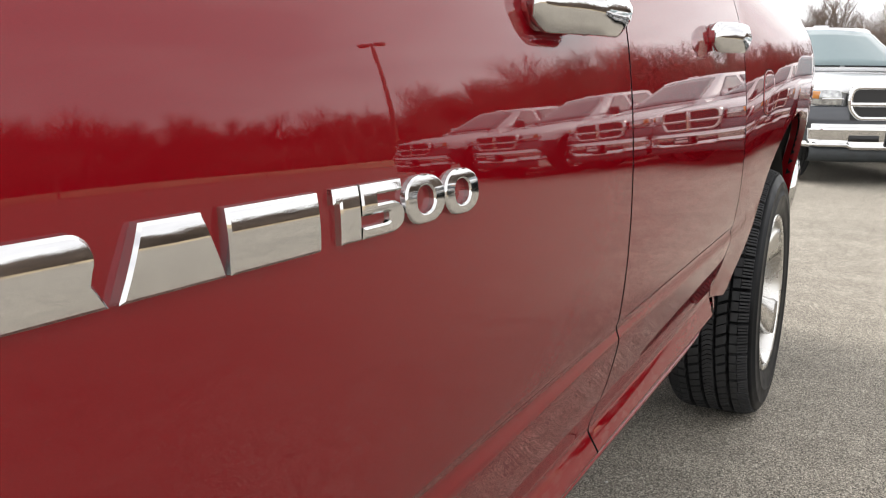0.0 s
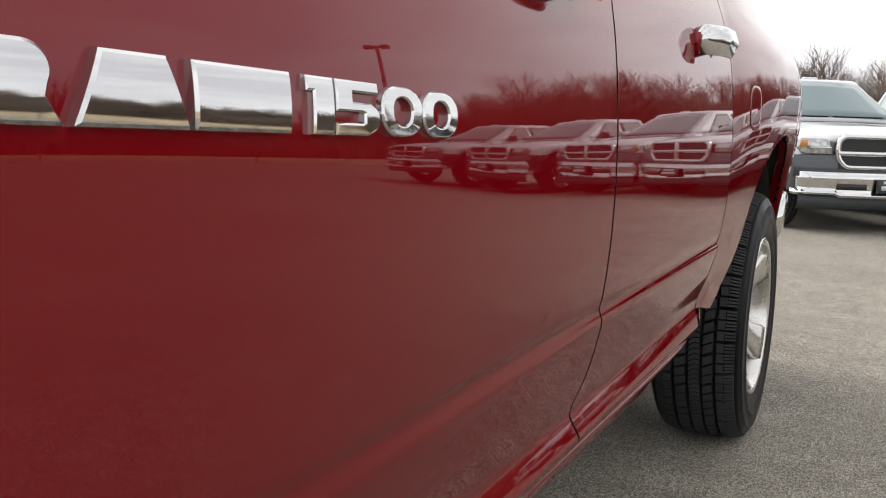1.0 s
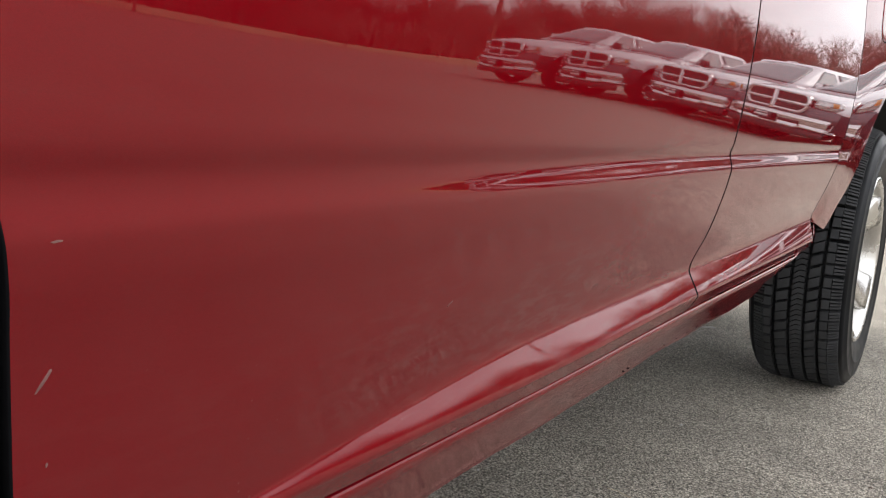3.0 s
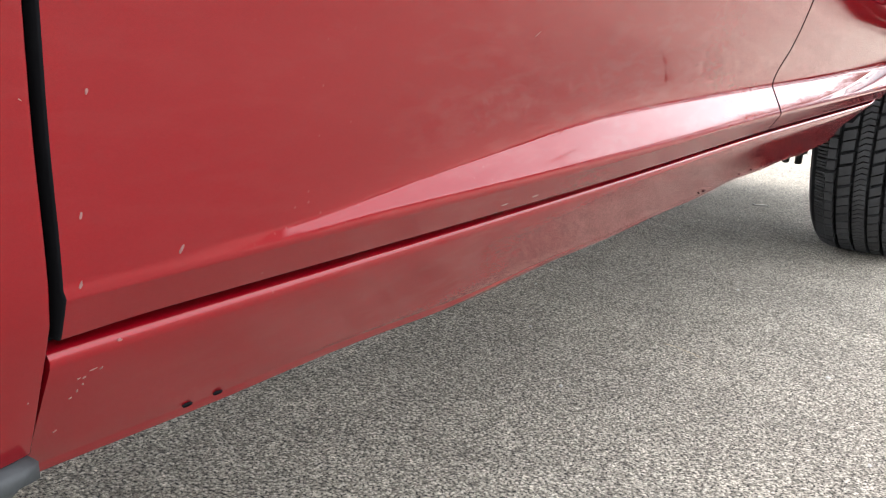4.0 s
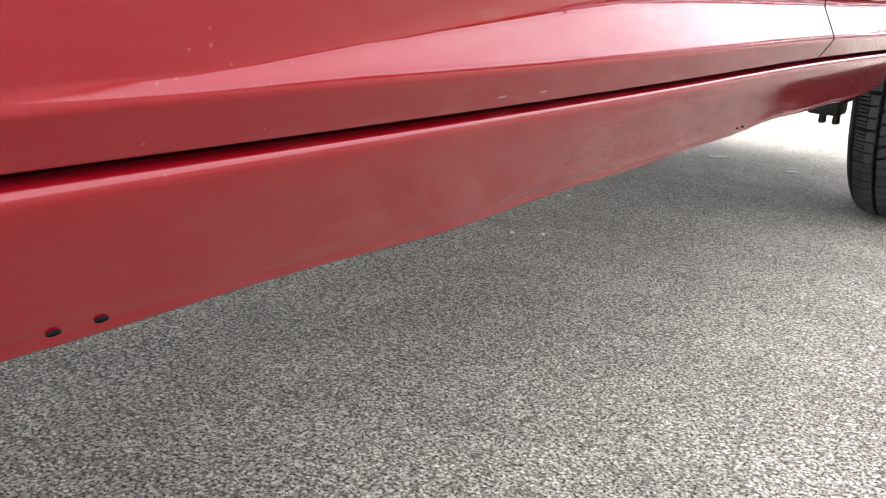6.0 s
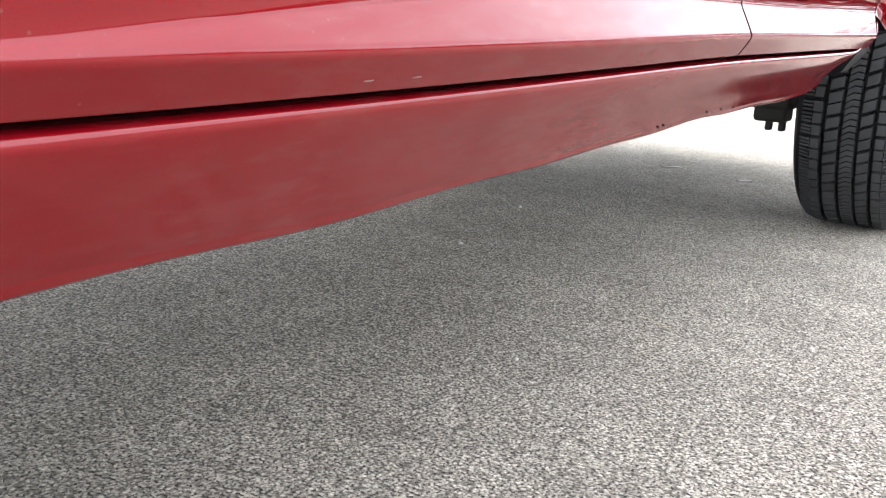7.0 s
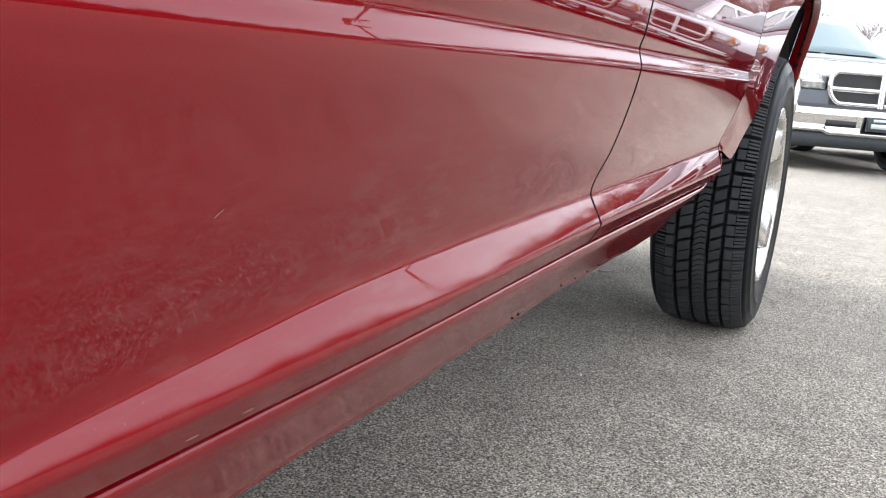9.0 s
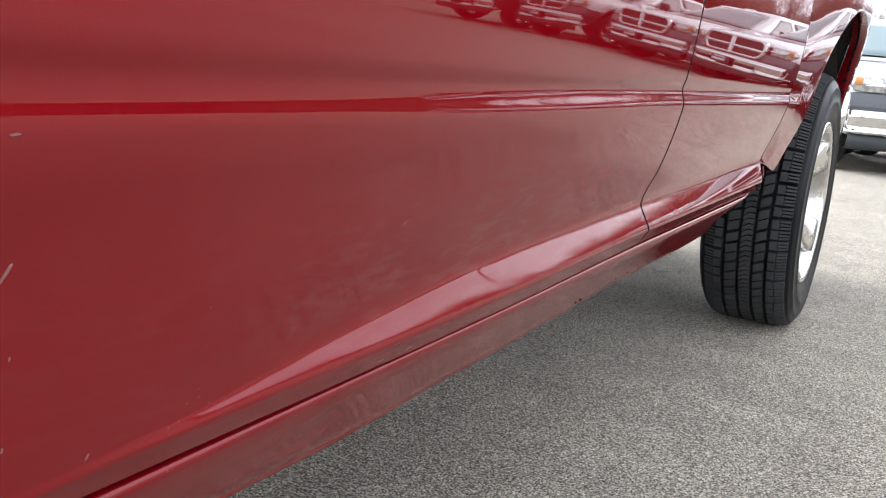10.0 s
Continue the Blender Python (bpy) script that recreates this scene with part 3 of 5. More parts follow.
grid_into(bm, [[(-0.075, y, up(y, 0.545)), (-0.062, y, up(y, 0.512)), (-0.070, y, up(y, 0.497)), (-0.11, y, up(y, 0.493))] for y in (0.3, 0.8, 1.3, 1.8, 2.30)])
part("gap_seal", bm, BLACK, red, "black rubber along the sill")


# handles: a chrome grip, hollow below, standing on a body-coloured base
def handle(y0, y1, zc, door):
    """From the front end at y0 to the tip at y1."""
    def at(t):
        y = y0 + (y1 - y0) * t
        return side_x(y, zc) + 0.016 + 0.036 * math.sin(math.pi / 2 * min(1.0, t * 1.5)), y

    bm = bmesh.new()
    rings = []
    for k in range(23):
        t = k / 22
        x, y = at(t)
        end = min(1.0, 8 * t + 0.2, 6 * (1 - t) + 0.3) ** 0.5
        top, low, th = 0.030 * end, 0.031 * end, 0.021
        prof = [(-th, top * 0.88), (-th * 0.6, top), (-0.006, top * 0.98), (0.0, top * 0.84), (0.004, top * 0.4), (0.0045, 0.0), (0.002, -low * 0.6), (-0.004, -low * 0.96), (-0.008, -low), (-0.011, -low * 0.95), (-0.010, -low * 0.3), (-0.012, top * 0.3), (-th, top * 0.5)]
        rings.append([(x + dx, y, up(y, zc + dz)) for dx, dz in prof])
    rings_into(bm, rings, caps=(True, True))
    part("door_handle", bm, CHROME, door, "chrome pull grip, hollow below")
    # base moulding on the door, thicker at both ends
    bm = bmesh.new()
    rings = []
    for k in range(19):
        t = k / 18
        y = y0 - 0.006 + (y1 - y0 + 0.012) * t
        xs = side_x(y, zc)
        end = max(0.08, 1 - abs(2 * t - 1) ** 4) ** 0.5
        thick = 0.004 + 0.008 * max(0.0, abs(2 * t - 1) - 0.55)
        rings.append([(xs - 0.006, y, up(y, zc + 0.029 * end)), (xs + thick, y, up(y, zc + 0.026 * end)), (xs + thick * 0.6, y, up(y, zc)), (xs + thick, y, up(y, zc - 0.030 * end)), (xs + thick * 0.8, y, up(y, zc - 0.034 * end)), (xs - 0.006, y, up(y, zc - 0.036 * end))])
    rings_into(bm, rings, caps=(True, True))
    part("handle_base", bm, RED, door, "body-coloured base of the handle")
    for t in (0.07, 0.92):
        x, y = at(t)
        xb = side_x(y, zc) - 0.006
        bm = bmesh.new()
        rings = [[(xb + (x - 0.012 - xb) * q, y + 0.014 * sy, up(y, zc + 0.016 * sz)) for sy, sz in ((1, 0.6), (0.6, 1), (-0.6, 1), (-1, 0.6), (-1, -0.6), (-0.6, -1), (0.6, -1), (1, -0.6))] for q in (0, 0.5, 1)]
        rings_into(bm, rings, caps=(True, True))
        part("handle_foot", bm, RED, door)


handle(0.990, 1.206, 1.187, front_door)
handle(1.955, 2.122, 1.184, rear_door)


# chrome badge on the front door
def outline_offset(pts, d):
    out = []
    n = len(pts)
    for i in range(n):
        p, q, r = Vector(pts[i - 1]), Vector(pts[i]), Vector(pts[(i + 1) % n])
        a, b = (q - p).normalized(), (r - q).normalized()
        na, nb = Vector((-a.y, a.x)), Vector((-b.y, b.x))
        m = (na + nb)
        m = m.normalized() / max(0.35, math.cos(na.angle(nb) / 2)) if m.length > 1e-6 else na
        out.append(tuple(q + m * d))
    return out


BADGE_Z = 0.9800
BADGE_H = 0.0400


def badge_piece(name, label, loops, y0, thick=0.0085, chamfer=0.0020):
    """Raised chrome shape from outlines in metres (y, z): the first anticlockwise, a hole clockwise."""
    bm = bmesh.new()

    def level(lp, d, x):
        return [(x, p[0], p[1]) for p in outline_offset(lp, d)]
    if len(loops) == 2:
        o, h = loops[0], loops[1][::-1]
        rings_into(bm, [level(o, -0.0006, 0.0), level(o, 0, thick - chamfer), level(o, chamfer * 0.5, thick - chamfer * 0.25), level(o, chamfer, thick),
                        level(h, -chamfer, thick), level(h, -chamfer * 0.5, thick - chamfer * 0.25), level(h, 0, thick - chamfer), level(h, 0, 0.0)])
    else:
        o = loops[0]
        vs = rings_into(bm, [level(o, -0.0006, 0.0), level(o, 0, thick - chamfer), level(o, chamfer, thick)])
        f = bm.faces.new(vs[-1])
        f.normal_update()
        bmesh.ops.triangulate(bm, faces=[f], ngon_method="EAR_CLIP")
    for zc in (0.006, 0.012, 0.018, 0.022, 0.025, 0.028, 0.030, 0.032, 0.034, 0.036, 0.038):
        bmesh.ops.bisect_plane(bm, geom=list(bm.verts) + list(bm.edges) + list(bm.faces), plane_co=(0, 0, zc), plane_no=(0, 0, 1))
    bmesh.ops.remove_doubles(bm, verts=bm.verts, dist=2e-5)
    bmesh.ops.recalc_face_normals(bm, faces=bm.faces)
    for e in bm.edges:
        if len(e.link_faces) == 2 and e.calc_face_angle(0) > radians(16):
            e.smooth = False
    for v in bm.verts:
        y = y0 + v.co.y
        z = BADGE_Z + v.co.z
        zl = z - RAKE * (y - Y0)
        rise = v.co.x
        # crowned face: rolls back at the top
        dz = max(0.0, v.co.z - 0.012)
        crown = -(1.2 * dz ** 2 + 55 * dz ** 3) - 0.0005 * smoothstep(0.012, 0.0, v.co.z)
        v.co = (side_x(y, zl) + rise + crown * (rise / thick), y, z)
    return part(name, bm, CHROME, front_door, label, smooth=True)


def arc(cx, cz, rx, rz, a0, a1, n):
    return [(cx + rx * math.cos(radians(a0 + (a1 - a0) * k / n)), cz + rz * math.sin(radians(a0 + (a1 - a0) * k / n))) for k in range(n + 1)]


H = BADGE_H
block_a = [(0.0, 0.0), (0.092, 0.0), (0.082, 0.014)] + arc(0.071, 0.0265, 0.0145, 0.0135, -30, 90, 8) + [(0.0, H)]
block_b = [(0.0, 0.0), (0.0808, 0.0), (0.0640, H), (0.0175, H)]
block_c = [(0.0, 0.0), (0.0905, 0.0), (0.0905, H), (-0.0010, H)]
badge_piece("badge_block", "plain chrome badge block with one rounded corner", [block_a], 0.3115)
badge_piece("badge_block", "plain chrome badge block, tapering upwards", [block_b], 0.4095)
badge_piece("badge_block", "plain chrome square-cut badge block", [block_c], 0.4940)


def ring_loops(w, h, bar, rx):
    def rr(x0, x1, z0, z1, r, rz):
        return arc(x1 - r, z0 + rz, r, rz, -90, 0, 6) + arc(x1 - r, z1 - rz, r, rz, 0, 90, 6) + arc(x0 + r, z1 - rz, r, rz, 90, 180, 6) + arc(x0 + r, z0 + rz, r, rz, 180, 270, 6)
    outer = rr(0, w, 0, h, rx, rx * 0.62)
    inner = rr(bar, w - bar, bar * 0.50, h - bar * 0.50, rx * 0.50, rx * 0.36)
    return [outer, inner[::-1]]


one = [(0.008, 0.0), (0.033, 0.0), (0.033, H), (0.0, H), (0.0, 0.0295), (0.008, 0.0295)]
five = [(0.0, 0.0)] + arc(0.042, 0.011, 0.017, 0.011, -90, 0, 6) + arc(0.042, 0.0140, 0.017, 0.0105, 0, 90, 6) + [(0.021, 0.0245), (0.021, 0.0315), (0.058, 0.0315), (0.058, H), (0.0, H), (0.0, 0.0172), (0.034, 0.0172), (0.0375, 0.0162), (0.0375, 0.0100), (0.034, 0.0088), (0.0, 0.0088)]
badge_piece("digit", "chrome raised digit 1", [one], 0.6040, 0.0065, 0.0016)
badge_piece("digit", "chrome raised digit 5", [five], 0.6400, 0.0065, 0.0016)
badge_piece("digit", "chrome raised digit 0", ring_loops(0.0655, H, 0.0180, 0.026), 0.7030, 0.0065, 0.0018)
badge_piece("digit", "chrome raised digit 0", ring_loops(0.0655, H, 0.0180, 0.026), 0.7705, 0.0065, 0.0018)


# ---- wheels ----
TYRE_R, TYRE_W = 0.419, 0.285


def tyre_profile():
    """Half of it from the outer bead (across, radius); across 0 is the outer face."""
    return [(-0.022, 0.262), (-0.012, 0.272), (-0.003, 0.300), (0.0005, 0.326), (0.0030, 0.329), (0.0030, 0.333), (0.0008, 0.336), (0.000, 0.352), (-0.0030, 0.370), (-0.0010, 0.373), (-0.0020, 0.377), (-0.0060, 0.380), (-0.010, 0.392), (-0.016, 0.400), (-0.034, 0.393), (-0.080, 0.393), (-0.1425, 0.394)]


def spin(profile, n, x0=0.0):
    return [[(x0 + a, r * math.cos(2 * math.pi * k / n), r * math.sin(2 * math.pi * k / n)) for a, r in profile] for k in range(n + 1)]


def tyre_mesh():
    bm = bmesh.new()
    half = tyre_profile()
    prof = half + [(-TYRE_W - a, r) for a, r in reversed(half[:-1])]
    grid_into(bm, spin(prof, 72))
    bmesh.ops.remove_doubles(bm, verts=bm.verts, dist=1e-5)
    return bm


def tread_mesh(pitches=76):
    """Five ribs standing on the carcass: sliced shoulders, two rows of blocks, a centre rib cut by bent sipes."""
    bm = bmesh.new()
    R0, R1 = 0.392, TYRE_R

    def block(a0, a1, q0, q1, skew=0.0, drops=(0.0, 0.0), bend=0.0, low=0.0):
        """Across a0 to a1, round q0 to q1; drops: how far its two edges fall away; bend: a kink in its ends."""
        n = 3 if bend else 2
        base, top = [], []
        for ring, rr, inset in ((base, R0, 0.0), (top, R1 - low, 0.0012)):
            near, far = [], []
            for i in range(n):
                u = i / (n - 1)
                aa = a0 + inset + (a1 - a0 - 2 * inset) * u
                qk = skew * (1 - u) + (bend if i == 1 else 0.0)
                r = rr - ((drops[0] * (1 - u) + drops[1] * u) if rr > R0 else 0.0)
                e = inset / R1
                near.append((aa, r * math.cos(q0 + qk + e), r * math.sin(q0 + qk + e)))
                far.append((aa, r * math.cos(q1 + qk - e), r * math.sin(q1 + qk - e)))
            ring.extend(near + far[::-1])
        vb, vt = [bm.verts.new(p) for p in base], [bm.verts.new(p) for p in top]
        bm.faces.new(vt)
        for i in range(len(vb)):
            j = (i + 1) % len(vb)
            bm.faces.new((vb[i], vb[j], vt[j], vt[i]))
    w = 2 * math.pi / pitches
    for k in range(pitches):
        vary = 0.06 * math.sin(k * 2.1) * w
        # rows of blocks each side of the centre
        for a0, a1, shift, skew in ((-0.1135, -0.0825, 0.10, 0.030), (-0.1985, -0.1640, 0.55, 0.026)):
            q = (k + shift) * w + vary
            block(a0, a1, q, q + 0.83 * w, skew)
        # centre rib: two bent slices a pitch, close together
        for part_q in (0.0, 0.5):
            q = (k + 0.3 + part_q) * w
            block(-0.1555, -0.1215, q, q + 0.45 * w, 0.022, bend=-0.016, low=0.0006)
        # shoulders: solid towards the middle, sliced towards the wall
        for inner, outer, shift in ((-0.0735, -0.021, 0.0), (-0.2090, -0.262, 0.5)):
            q = (k + shift) * w - vary
            mid = inner + (outer - inner) * 0.45
            lo, hi = sorted((inner, mid))
            block(lo, hi, q, q + 0.84 * w, 0.0, (0.0, 0.0012) if hi == mid else (0.0012, 0.0))
            lo, hi = sorted((mid, outer))
            for c in range(3):
                block(lo, hi, q + (0.29 * c) * w, q + (0.29 * c + 0.245) * w, 0.0, (0.0012, 0.011) if hi == outer else (0.011, 0.0012))
    return bm


def rim_mesh():
    bm = bmesh.new()
    prof = [(-0.024, 0.264), (-0.012, 0.268), (-0.007, 0.262), (-0.010, 0.252), (-0.020, 0.246), (-0.045, 0.241), (-0.110, 0.232), (-0.200, 0.228), (-0.235, 0.25)]
    grid_into(bm, spin(prof, 64))
    bmesh.ops.remove_doubles(bm, verts=bm.verts, dist=1e-5)
    return bm


def spoke_mesh(q):
    bm = bmesh.new()
    rings = []
    for t in (0.0, 0.15, 0.35, 0.55, 0.75, 0.9, 1.0):
        r = 0.055 + 0.187 * t
        w = 0.040 + 0.012 * t + 0.020 * t ** 4
        a = -0.082 + 0.068 * t ** 1.4
        d = 0.034
        prof = [(-w, a - d), (-w, a - 0.010), (-w + 0.010, a), (-0.006, a + 0.002), (0.006, a + 0.002), (w - 0.010, a), (w, a - 0.010), (w, a - d)]
        rings.append([(aa, r * math.cos(q) - s * math.sin(q), r * math.sin(q) + s * math.cos(q)) for s, aa in prof])
    rings_into(bm, rings, caps=(True, True))
    return bm


def hub_mesh():
    bm = bmesh.new()
    prof = [(-0.058, 0.0), (-0.059, 0.018), (-0.062, 0.033), (-0.074, 0.037), (-0.080, 0.060), (-0.086, 0.078), (-0.120, 0.082)]
    grid_into(bm, spin(prof, 32))
    bmesh.ops.remove_doubles(bm, verts=bm.verts, dist=1e-5)
    return bm


def nut_mesh(q):
    bm = bmesh.new()
    c = (0.058 * math.cos(q), 0.058 * math.sin(q))
    rings = [[(a, c[0] + r * math.cos(2 * math.pi * k / 6), c[1] + r * math.sin(2 * math.pi * k / 6)) for k in range(6)] for a, r in ((-0.095, 0.011), (-0.070, 0.011), (-0.066, 0.006))]
    rings_into(bm, rings, caps=(True, True))
    return bm


def drum_mesh():
    bm = bmesh.new()
    prof = [(-0.135, 0.0), (-0.135, 0.165), (-0.139, 0.172), (-0.165, 0.172), (-0.165, 0.0)]
    grid_into(bm, spin(prof, 40))
    bmesh.ops.remove_doubles(bm, verts=bm.verts, dist=1e-5)
    return bm


def as_mesh(bm, name, mat, smooth=True):
    me = bpy.data.meshes.new(name)
    bmesh.ops.recalc_face_normals(bm, faces=bm.faces)
    for f in bm.faces:
        f.smooth = smooth
    bm.to_mesh(me)
    bm.free()
    me.materials.append(mat)
    return me


WHEEL = [("rim", as_mesh(rim_mesh(), "rim", ALLOY), "polished silver alloy rim"), ("tread", as_mesh(tread_mesh(), "tread", RUBBER, False), ""),
         ("hub", as_mesh(hub_mesh(), "hub", ALLOY), "silver wheel hub"), ("brake_disc", as_mesh(drum_mesh(), "brake_disc", GALV), "dull steel brake disc")]
WHEEL += [("spoke", as_mesh(spoke_mesh(2 * math.pi * (k + 0.3) / 5), "spoke", ALLOY), "polished alloy spoke") for k in range(5)]
WHEEL += [("wheel_nut", as_mesh(nut_mesh(2 * math.pi * (k + 0.8) / 5), "wheel_nut", CHROME), "chrome wheel nut") for k in range(5)]
TYRE = as_mesh(tyre_mesh(), "wheel", WALL_AND_GROOVE)


def wheel(parent, at, flip):
    """A wheel whose outer face looks to +x (or, flipped, to -x)."""
    w = new("wheel", TYRE)
    w.parent = parent
    w["label"] = "black road tyre on a polished five-spoke rim"
    w.location = at
    w.rotation_euler = (radians(17), 0, radians(180 if flip else 0))
    for name, me, label in WHEEL:
        o = new(name, me)
        o.parent = w
        if label:
            o["label"] = label
    return w


# ---- pickup shell: local y runs backwards from the nose, x to its left side ----
AXLES = (0.97, 4.54)


def shell_bottom(Y):
    z = 0.46
    for a in AXLES:
        d = abs(Y - a)
        if d < 0.53:
            z = max(z, 0.43 + math.sqrt(max(0.0, 0.53 ** 2 - d * d)) * 1.02)
    return z


def shell_width(Y):
    return interp(Y, [(0.0, 0.955), (0.06, 0.975), (0.15, 0.985), (0.4, 0.992), (0.8, 1.0), (5.0, 1.0), (5.75, 0.965), (5.84, 0.93)])


def shell_half(Y):
    zb, w = shell_bottom(Y), shell_width(Y)
    if Y < 1.42:
        top = interp(Y, [(0.0, 1.03), (0.05, 1.075), (0.15, 1.115), (0.5, 1.175), (1.0, 1.225), (1.42, 1.25)])
        pts = [(w - 0.05, zb), (w - 0.012, zb + 0.05), (w, 0.86), (w - 0.003, top - 0.17), (w - 0.02, top - 0.07), (w - 0.07, top - 0.015), (w - 0.16, top), (w - 0.30, top - 0.008), (w - 0.36, top + 0.022), (0.3, top + 0.036), (0.0, top + 0.04)]
    elif Y < 3.56:
        pts = [(w - 0.07, zb), (w - 0.03, zb + 0.06), (w - 0.004, 0.76), (w, 0.95), (w - 0.004, 1.12), (w - 0.02, 1.22), (w - 0.05, 1.29), (w - 0.10, 1.33), (w - 0.2, 1.335), (0.4, 1.335), (0.0, 1.335)]
    else:
        pts = [(w - 0.06, zb), (w - 0.02, zb + 0.05), (w - 0.002, 0.80), (w, 1.02), (w - 0.006, 1.2), (w - 0.02, 1.33), (w - 0.035, 1.385), (w - 0.075, 1.40), (w - 0.12, 1.385), (w - 0.125, 0.92), (0.0, 0.92)]
    out, last = [], zb - 0.01
    for i, (x, z) in enumerate(pts):
        if i < 6:
            z = max(z, last + 0.006)
            last = z
        out.append((x, z))
    return out


def shell_into(bm, inset=0.0):
    stations = [0.0, 0.05, 0.10, 0.16, 0.25, 0.35]
    for a in AXLES:
        stations += [a + 0.53 * math.cos(math.pi * k / 18) for k in range(19)] + [a - 0.535, a + 0.535]
    stations += [1.419, 1.421, 1.8, 2.3, 2.8, 3.3, 3.559, 3.561, 3.8, 5.4, 5.6, 5.75, 5.84]
    rings = []
    for Y in sorted(set(round(s, 4) for s in stations)):
        h = shell_half(Y)
        def back(x):
            return Y + max(0.0, 1 - Y / 0.6) * (0.01 + 0.20 * abs(x) ** 2.4)
        rings.append([(x - inset, back(x), z) for x, z in h] + [(-x, back(x), z) for x, z in reversed(h[:-1])])
    vs = rings_into(bm, rings, close=False, caps=(False, True))
    # front closing strip, column by column, so that it keeps the bow of the nose
    n = len(vs[0])
    for i in range(n // 2):
        j = n - 1 - i
        if j - i > 1:
            q = [vs[0][i], vs[0][i + 1], vs[0][j - 1], vs[0][j]]
            bm.faces.new(q if len(set(q)) == 4 else [vs[0][i], vs[0][i + 1], vs[0][j]])


def cab_into(bm):
    """The glasshouse body: rounded roof and pillars."""
    def ring(v):
        zf = 1.29 + (1.80 - 1.29) * v
        yf = 1.34 + (2.10 - 1.34) * v
        yb = 3.53 + (3.34 - 3.53) * v
        w = 0.90 - 0.225 * v
        wf = w - 0.05
        return [(wf, yf + 0.10, zf), (wf * 0.6, yf + 0.015, zf), (0, yf, zf), (-wf * 0.6, yf + 0.015, zf), (-wf, yf + 0.10, zf), (-w, yf + 0.30, zf), (-w, yb - 0.2, zf), (-w + 0.07, yb - 0.02, zf), (0, yb, zf), (w - 0.07, yb - 0.02, zf), (w, yb - 0.2, zf), (w, yf + 0.30, zf)]
    rings = [ring(v) for v in (0, 0.25, 0.5, 0.75, 1.0)]
    c = Vector((0, 2.72, 0))
    for s, z in ((0.985, 1.825), (0.95, 1.848), (0.88, 1.864), (0.6, 1.880), (0.25, 1.886)):
        rings.append([(x * s, c.y + (y - c.y) * s, z) for x, y, _ in rings[4]])
    rings_into(bm, rings, caps=(True, True))


def glass_patch(corners, proud, nu=8, nv=6, bow=0.0):
    """A pane between four corners (foot a, foot b, top b, top a), bowed outwards."""
    a, b, c, d = (Vector(p) for p in corners)
    n = (b - a).cross(d - a).normalized()
    if n.dot((a + b + c + d) / 4 - Vector((0, 2.6, 1.4))) < 0:
        n = -n
    bm = bmesh.new()
    pts, back = [], []
    for j in range(nv + 1):
        v = j / nv
        row, rb = [], []
        for i in range(nu + 1):
            u = i / nu
            p = (a * (1 - u) + b * u) * (1 - v) + (d * (1 - u) + c * u) * v
            k = proud + bow * 4 * u * (1 - u)
            row.append(p + n * k)
        pts.append(row)
    grid_into(bm, pts)
    edge = [v for v in bm.verts if v.is_boundary]
    ret = bmesh.ops.extrude_edge_only(bm, edges=[e for e in bm.edges if e.is_boundary])
    for v in ret["geom"]:
        if isinstance(v, bmesh.types.BMVert):
            v.co -= n * (proud + 0.012)
    return bm


def glazing(parent):
    panes = [("windscreen", [(0.79, 1.43, 1.32), (-0.79, 1.43, 1.32), (-0.585, 2.145, 1.785), (0.585, 2.145, 1.785)], 0.05),
             ("back_glass", [(-0.66, 3.52, 1.38), (0.66, 3.52, 1.38), (0.53, 3.375, 1.76), (-0.53, 3.375, 1.76)], 0.004)]
    for s in (1, -1):
        f = [(s * 0.893, 1.80, 1.335), (s * 0.893, 2.52, 1.335), (s * 0.695, 2.52, 1.775), (s * 0.695, 2.27, 1.775)]
        r = [(s * 0.893, 2.62, 1.335), (s * 0.893, 3.26, 1.335), (s * 0.695, 3.14, 1.775), (s * 0.695, 2.62, 1.775)]
        if s < 0:
            f, r = [f[1], f[0], f[3], f[2]], [r[1], r[0], r[3], r[2]]
        f, r = [f[1], f[0], f[3], f[2]], [r[1], r[0], r[3], r[2]]
        panes += [("side_window", f, 0.0), ("side_window", r, 0.0)]
    for name, corners, bow in panes:
        part(name, glass_patch(corners, 0.012, bow=bow), GLASS, parent, "glass with the sky's reflection put into its grey-teal colour")


def liners(parent, cut=0.0):
    bm = bmesh.new()
    box_into(bm, -0.70, 0.70, 0.35, 5.5, 0.44, 0.80)
    part("floor_pan", bm, UNDER, parent, "black underbody")
    for a in AXLES:
        for s in (1, -1):
            bm = bmesh.new()
            rows = []
            for k in range(19):
                q = cut + (math.pi - 2 * cut) * k / 18
                rows.append([(s * x, a + 0.525 * math.cos(q), 0.43 + 0.535 * math.sin(q)) for x in (0.62, 0.80, 0.965)])
            vs = grid_into(bm, rows)
            bm.faces.new([r[0] for r in vs])
            part("wheel_well", bm, UNDER, parent, "black wheel well liner")


# ---- hidden remainder of the red pickup ----
RED_AT = (-1.0, -1.31, 0.0)


def place(ob, at):
    ob.location = at
    return ob


bm = bmesh.new()
shell_into(bm)
for v in bm.verts:
    if v.co.x > 0.6:
        v.co.x -= 0.075
bmesh.ops.recalc_face_normals(bm, faces=bm.faces)
for f in bm.faces:
    if f.calc_center_median().x > 0.55 and f.normal.x > 0.35 and f.calc_center_median().z < 1.32 and f.calc_center_median().y > 0.8:
        f.material_index = 1
place(part("body", bm, [RED, UNDER], red, keep=True), RED_AT)
bm = bmesh.new()
cab_into(bm)
place(part("cab_roof", bm, RED, red), RED_AT)
before = set(red.children)
glazing(red)
